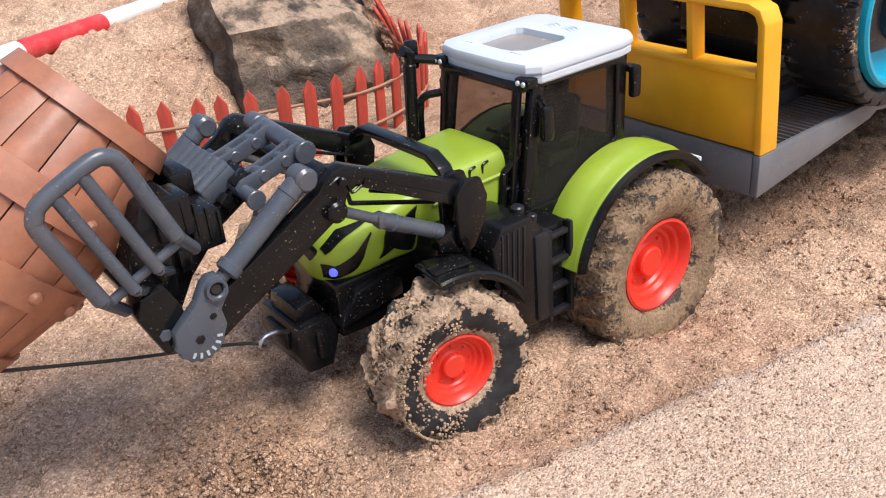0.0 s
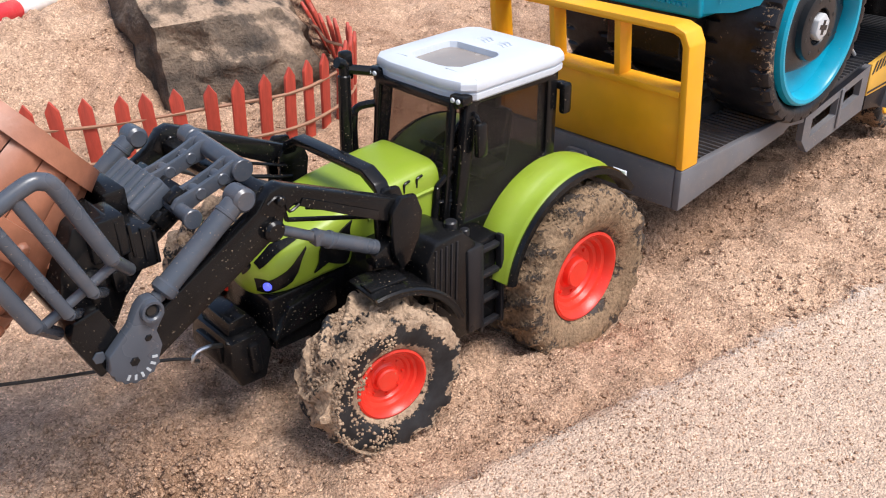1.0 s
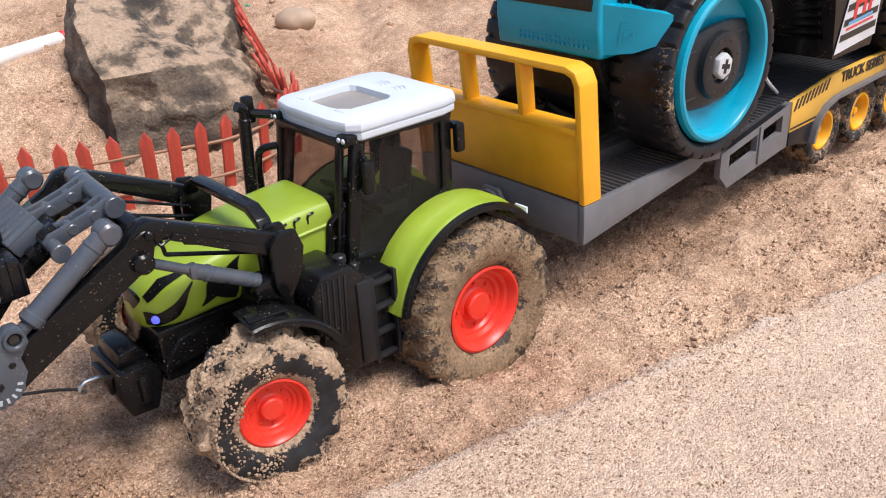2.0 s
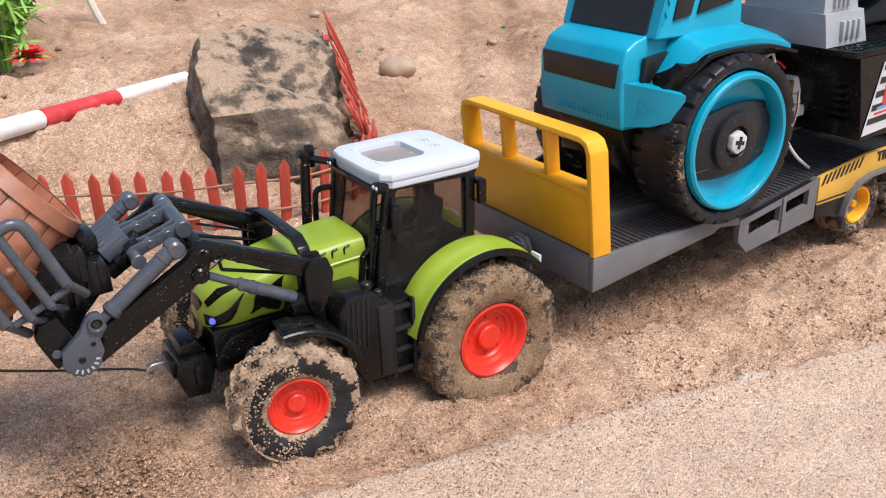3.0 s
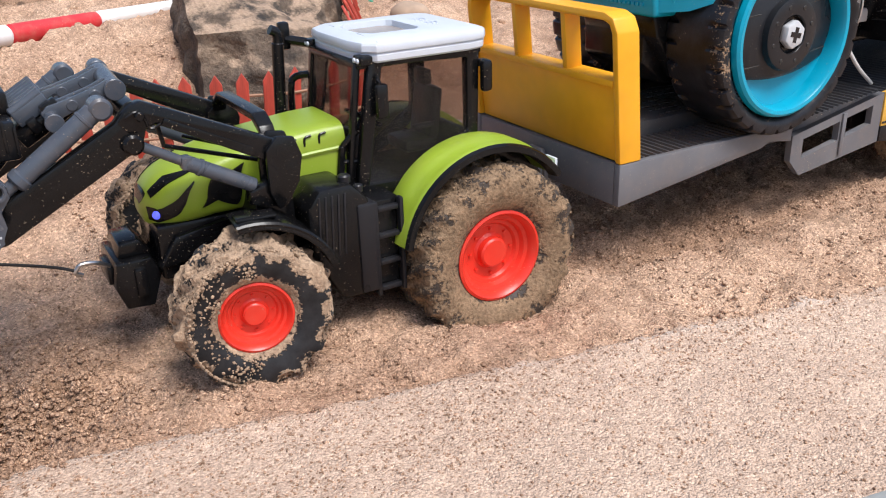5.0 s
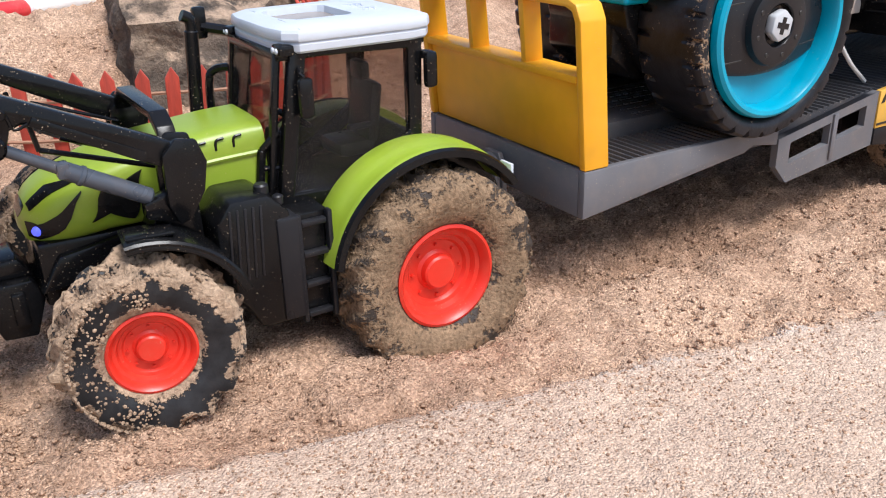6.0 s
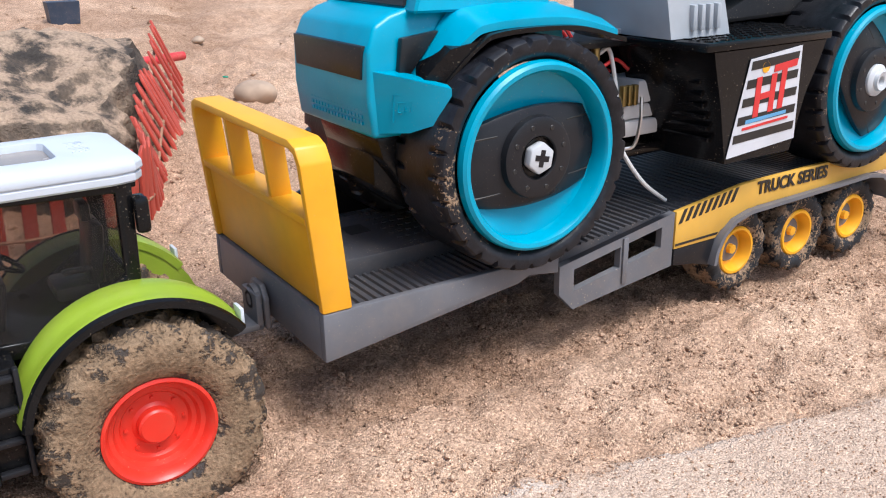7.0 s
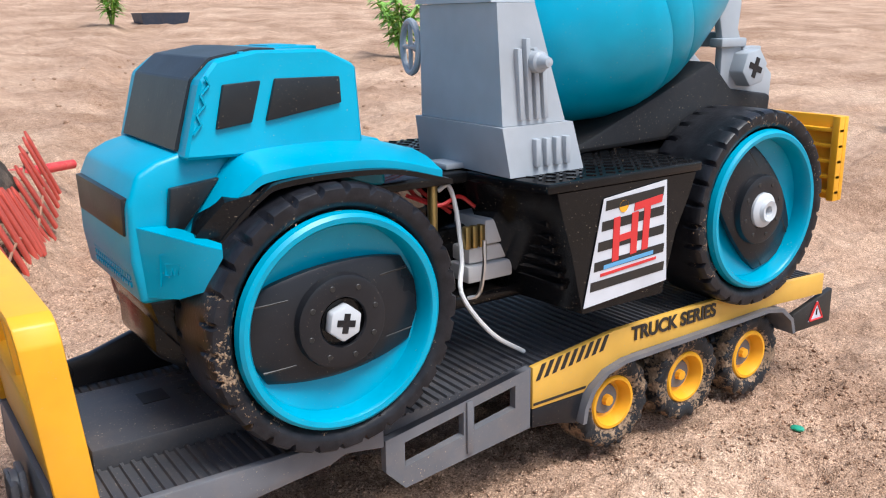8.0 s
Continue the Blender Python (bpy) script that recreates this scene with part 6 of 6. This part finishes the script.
    for v in cab.verts:
        v.co.y = 0.76 + (v.co.y - 0.76) * (1 - 0.16 * smoothstep(2.50, 2.60, v.co.z))
    part("cab", cab, M_CYAN, t, "turquoise moulded cab", angle=14)
    scr = [(0.69, 2.17), (0.786, 2.482), (0.889, 2.574), (1.10, 2.609), (1.22, 2.606), (1.22, 2.58), (0.92, 2.54), (0.74, 2.17)]
    wind = prism(scr, "y", 0.345, 1.175, 0.006, 1)
    for v in wind.verts:
        v.co.y = 0.76 + (v.co.y - 0.76) * (1 - 0.08 * smoothstep(2.52, 2.64, v.co.z))
    part("windscreen", wind, M_DARKPANE, t, "black moulded windscreen running over the roof", angle=14)
    part("roof_pod", join(prism([(1.24, 0.50), (1.52, 0.54), (1.52, 0.90), (1.24, 0.94)], "z", 2.575, 2.606, 0.008), prism([(1.28, 0.60), (1.44, 0.60), (1.44, 0.84), (1.28, 0.84)], "z", 2.6, 2.612, 0.004)), M_CYAN, t, "raised turquoise roof panel")
    # bay behind the cab
    part("bay_floor", box(1.7, 2.9, 0.30, 1.14, 1.12, 1.20, 0.02), M_BLACK, t)
    part("bay_wall", box(2.80, 2.88, 0.20, 1.24, 1.2, 1.86, 0.02), M_BLACK, t)
    part("bay_roof", box(1.65, 2.6, 0.34, 1.10, 1.84, 1.90, 0.015), M_BLACK, t)
    part("brass_post", rod((2.11, 0.40, 1.55), (2.11, 0.40, 1.86), 0.028, 10), M_BRASS, t, "brass post")
    part("battery_pack", join(box(2.28, 2.60, 0.30, 0.62, 1.26, 1.36, 0.012), box(2.30, 2.62, 0.32, 0.62, 1.37, 1.46, 0.012), box(2.40, 2.66, 0.30, 0.62, 1.47, 1.62, 0.02)), M_WIREW, t, "white battery pack")
    part("plug", join(*[box(2.25 + 0.05 * k, 2.285 + 0.05 * k, 0.28, 0.32, 1.47, 1.60, 0.006) for k in range(3)]), M_BRASS, t, "brown plug contacts")
    for k, (p, m) in enumerate((([(1.80, 0.55, 2.04), (1.95, 0.54, 1.98), (2.10, 0.52, 1.80), (2.3, 0.50, 1.64)], M_WIRER), ([(1.82, 0.60, 2.04), (2.0, 0.58, 1.92), (2.1, 0.54, 1.75), (2.35, 0.52, 1.66)], M_WIRER), ([(2.0, 0.5, 1.78), (2.15, 0.4, 1.72), (2.3, 0.42, 1.75), (2.4, 0.4, 1.68)], M_WIRER), ([(1.65, 0.75, 2.16), (1.75, 0.72, 2.20), (1.85, 0.7, 2.08)], M_WIRER), ([(2.28, 0.15, 1.55), (2.27, 0.14, 1.4), (2.25, 0.16, 1.25), (2.2, 0.2, 1.22)], M_CHROME))):
        part("wire", tube(p, 0.012, 6, 6), m, t)
    part("loose_wire", tube([(2.16, 0.42, 1.80), (2.22, 0.40, 1.82), (2.26, 0.38, 1.66), (2.22, 0.28, 1.42), (2.15, 0.18, 1.25), (2.33, 0.15, 1.0), (2.59, 0.18, 0.82)], 0.014, 8, 8), M_WIREW, t, "loose white wire")
    # side boxes with tread plates and a label
    for s in (-1, 1):
        def Y(y):
            return y if s < 0 else far(y)
        b = loft([[(2.72, Y(-0.17), 1.12), (3.36, Y(-0.17), 1.12), (3.36, Y(0.45), 1.12), (2.66, Y(0.45), 1.12)],
                  [(2.60, Y(-0.20), 1.5), (3.42, Y(-0.20), 1.5), (3.42, Y(0.45), 1.5), (2.48, Y(0.45), 1.5)],
                  [(2.52, Y(-0.215), 1.70), (3.50, Y(-0.215), 1.70), (3.50, Y(0.45), 1.70), (2.40, Y(0.45), 1.70)],
                  [(2.47, Y(-0.225), 1.84), (3.54, Y(-0.225), 1.84), (3.54, Y(0.45), 1.84), (2.34, Y(0.45), 1.84)]])
        bx = part("side_box", b, M_BLACK, t, "black side box", angle=20)
        for k in range(6):
            z = 1.26 + k * 0.075
            dx = 2.68 - (z - 1.12) * 0.30
            part("louvre", box(dx - 0.02, dx + 0.04, *sorted((Y(-0.10), Y(0.35))), z, z + 0.03, 0.006), M_BLACK, bx)
        pl = prism([(2.40, Y(-0.235)), (3.58, Y(-0.235)), (3.62, Y(0.48)), (2.28, Y(0.48))], "z", 1.844, 1.90, 0.012)
        tp = part("tread_plate", pl, M_BLACK, t, "black tread plate")
        stud = bmesh.new()
        for i in range(16):
            for j in range(8):
                x, y = 2.46 + i * 0.072, Y(-0.18 + j * 0.08)
                a = 45 if (i + j) % 2 else -45
                stud = join(stud, moved(box(x - 0.026, x + 0.026, y - 0.008, y + 0.008, 1.900, 1.908, 0), about((x, y, 1.9), (0, 0, 1), a)))
        part("tread_studs", stud, M_BLACK, tp)
        if s < 0:
            # the label: stripes, a red two-letter mark as plain bars, two lines of illegible writing
            tilt = Matrix.Identity(4)
            tilt[1][2], tilt[1][3] = -0.0764, -0.170 + 0.0764 * 1.12

            def lab(points, off):
                return moved(prism(points, "y", -0.006 - off, -0.003 - off, 0), tilt)
            shape = [(2.715, 1.155), (3.375, 1.205), (3.285, 1.825), (2.80, 1.775)]
            lb = part("label", lab(shape, 0.004), M_PAPER, t, "striped sticker with red mark on the side box")

            def edge(z):
                u = (z - 1.19) / 0.60
                return 2.715 + 0.085 * u + 0.03, 3.375 - 0.09 * u - 0.03
            for k in range(5):
                z = 1.245 + k * 0.115
                a, c = edge(z)
                part("stripe", lab([(a, z), (c, z + 0.03), (c, z + 0.085), (a, z + 0.055)], 0.0062), M_INK, lb)
            marks = [[(2.90, 1.40), (2.95, 1.405), (2.935, 1.66), (2.885, 1.655)], [(3.04, 1.42), (3.09, 1.425), (3.075, 1.67), (3.025, 1.665)], [(2.945, 1.51), (3.036, 1.52), (3.034, 1.56), (2.942, 1.55)], [(3.04, 1.675), (3.26, 1.70), (3.26, 1.745), (3.04, 1.72)], [(3.13, 1.43), (3.18, 1.435), (3.17, 1.69), (3.12, 1.684)]]
            for m in marks:
                part("red_mark", lab(m, 0.0084), M_REDINK, lb)
            part("sun_mark", moved(lathe([(0.0, 0.0), (0.035, 0.0), (0.035, 0.002)], (2.955, -0.012, 1.715), (0, -1, 0), 12), tilt), M_YELLOW, lb)
            part("text_bar", lab([(2.84, 1.365), (3.23, 1.392), (3.23, 1.415), (2.84, 1.39)], 0.0084), M_BLUEINK, lb)
            part("text_bar", lab([(2.82, 1.325), (3.26, 1.355), (3.26, 1.372), (2.82, 1.343)], 0.0084), M_REDINK, lb)
    # tower
    tw = loft([[(2.34, 0.0, 1.905), (2.86, 0.0, 1.905), (2.86, 0.86, 1.905), (2.34, 0.86, 1.905)],
               [(2.30, 0.02, 2.17), (2.79, 0.02, 2.17), (2.79, 0.85, 2.17), (2.30, 0.85, 2.17)]])
    part("tower_foot", bevelled(tw, 0.015), M_PALE, t, "pale grey tower foot")
    tw = loft([[(2.325, 0.05, 2.172), (2.76, 0.05, 2.172), (2.76, 0.82, 2.172), (2.325, 0.82, 2.172)],
               [(2.30, 0.07, 2.80), (2.55, 0.07, 2.80), (2.55, 0.78, 2.80), (2.30, 0.78, 2.80)]])
    part("tower", bevelled(tw, 0.02), M_PALE, t, "pale grey tapering tower")
    part("tower_cap", bevelled(loft([[(2.28, 0.09, 2.802), (2.57, 0.09, 2.802), (2.57, 0.80, 2.802), (2.28, 0.80, 2.802)], [(2.30, 0.14, 3.0), (2.50, 0.14, 3.0), (2.50, 0.74, 3.0), (2.30, 0.74, 3.0)]]), 0.02), M_PALE, t)
    for k in range(4):
        x = 2.40 + 0.055 * k
        part("tower_rib", prism([(x + 0.03, 2.20), (x + 0.06, 2.20), (x + 0.035, 2.62 - 0.05 * abs(k - 1)), (x + 0.005, 2.62 - 0.05 * abs(k - 1))], "y", 0.028, 0.09, 0.006), M_PALE, t)
        x = 2.50 + 0.07 * k
        part("foot_rib", prism([(x, 1.95), (x + 0.035, 1.95), (x + 0.03, 2.10), (x - 0.005, 2.10)], "y", -0.022, 0.04, 0.006), M_PALE, t)
    part("knob", lathe([(0.0, -0.16), (0.025, -0.155), (0.04, -0.10), (0.055, -0.09), (0.06, -0.02), (0.075, -0.015), (0.08, 0.03)], (2.53, 0.08, 2.50), (0, 1, 0), 18), M_PALE, t, "grey tower knob")
    part("foot_flap", box(2.22, 2.36, 0.42, 0.62, 1.905, 1.94, 0.01), M_PALE, t)
    ring = lathe([(0.15 + 0.02 * math.cos(k * math.tau / 8), 0.02 * math.sin(k * math.tau / 8)) for k in range(9)], (2.36, 0.98, 2.56), (1, -0.25, 0), 28)
    part("hand_wheel", join(ring, rod((2.36, 0.98, 2.41), (2.36, 0.98, 2.71), 0.014, 6), rod((2.32, 0.84, 2.56), (2.40, 1.12, 2.56), 0.014, 6), rod((2.38, 0.98, 2.56), (2.60, 0.95, 2.56), 0.03, 8)), M_PALE, t, "grey hand wheel")
    # drum
    ax = Vector((0.90, 0, 0.43)).normalized()
    prof = [(0.0, -0.80), (0.25, -0.78), (0.38, -0.70), (0.50, -0.52), (0.60, -0.30), (0.655, -0.12), (0.665, 0.0), (0.655, 0.02), (0.665, 0.04), (0.665, 0.20), (0.655, 0.22), (0.66, 0.24), (0.62, 0.45), (0.54, 0.75), (0.42, 1.05), (0.30, 1.25), (0.30, 1.4), (0.22, 1.4), (0.22, 1.2)]
    part("drum", lathe(prof, (3.55, MY, 2.74), ax, 64), M_CYAN, t, "turquoise mixing drum", angle=40)
    part("drum_cradle", prism([(2.9, 1.90), (5.0, 1.95), (5.02, 2.16), (4.58, 2.22), (4.36, 2.42), (3.18, 1.97), (2.9, 1.97)], "y", 0.36, far(0.36), 0.03), M_MATTE, t, "black sloping drum cradle")
    part("rear_deck", prism([(3.55, 1.55), (5.05, 1.6), (5.05, 1.90), (3.55, 1.86)], "y", 0.40, far(0.40), 0.03), M_MATTE, t)
    for y in (0.36, far(0.36)):
        hx = [(4.72 + 0.135 * math.cos(k * math.tau / 6 + .2), 2.36 + 0.135 * math.sin(k * math.tau / 6 + .2)) for k in range(6)]
        hb = part("hex_bracket", prism(hx, "y", y - 0.07, y + 0.07, 0.012), M_PALE, t, "grey hexagonal boss with a dark cross for its slot")
        yo = y - 0.071 if y < MY else y + 0.071
        # the boss's slot is likewise only a dark cross, its shade as colour
        cross = join(box(4.65, 4.79, yo - 0.003, yo + 0.003, 2.34, 2.38, 0), box(4.70, 4.74, yo - 0.0034, yo + 0.0034, 2.29, 2.43, 0))
        part("cross_slot_shade", moved(cross, about((4.72, yo, 2.36), (0, 1, 0), 20)), M_CHAR, hb)
        y2 = y + 0.075 if y < MY else y - 0.075
        cheek = [(4.50, 2.30), (4.56, 2.20), (5.06, 2.12), (5.07, 2.30), (4.88, 2.45), (4.72, 2.50), (4.66, 2.62), (4.68, 2.78), (4.66, 2.96), (4.46, 2.96), (4.44, 2.76), (4.50, 2.55)]
        part("frame_cheek", prism(cheek, "y", y2 - 0.03, y2 + 0.03, 0.012), M_PALE, t, "grey drum frame cheek")
        part("cheek_collar", join(box(4.46, 4.72, y2 - 0.06, y2 + 0.05, 2.50, 2.56, 0.01), box(4.70, 4.90, y2 - 0.05, y2 + 0.05, 2.44, 2.50, 0.01)), M_PALE, t)
    part("rear_frame", join(box(4.52, 4.64, 0.47, far(0.47), 2.50, 2.60, 0.02), box(4.40, 4.78, 0.36, far(0.36), 2.955, 3.08, 0.02)), M_PALE, t, "grey drum frame")


mixer()
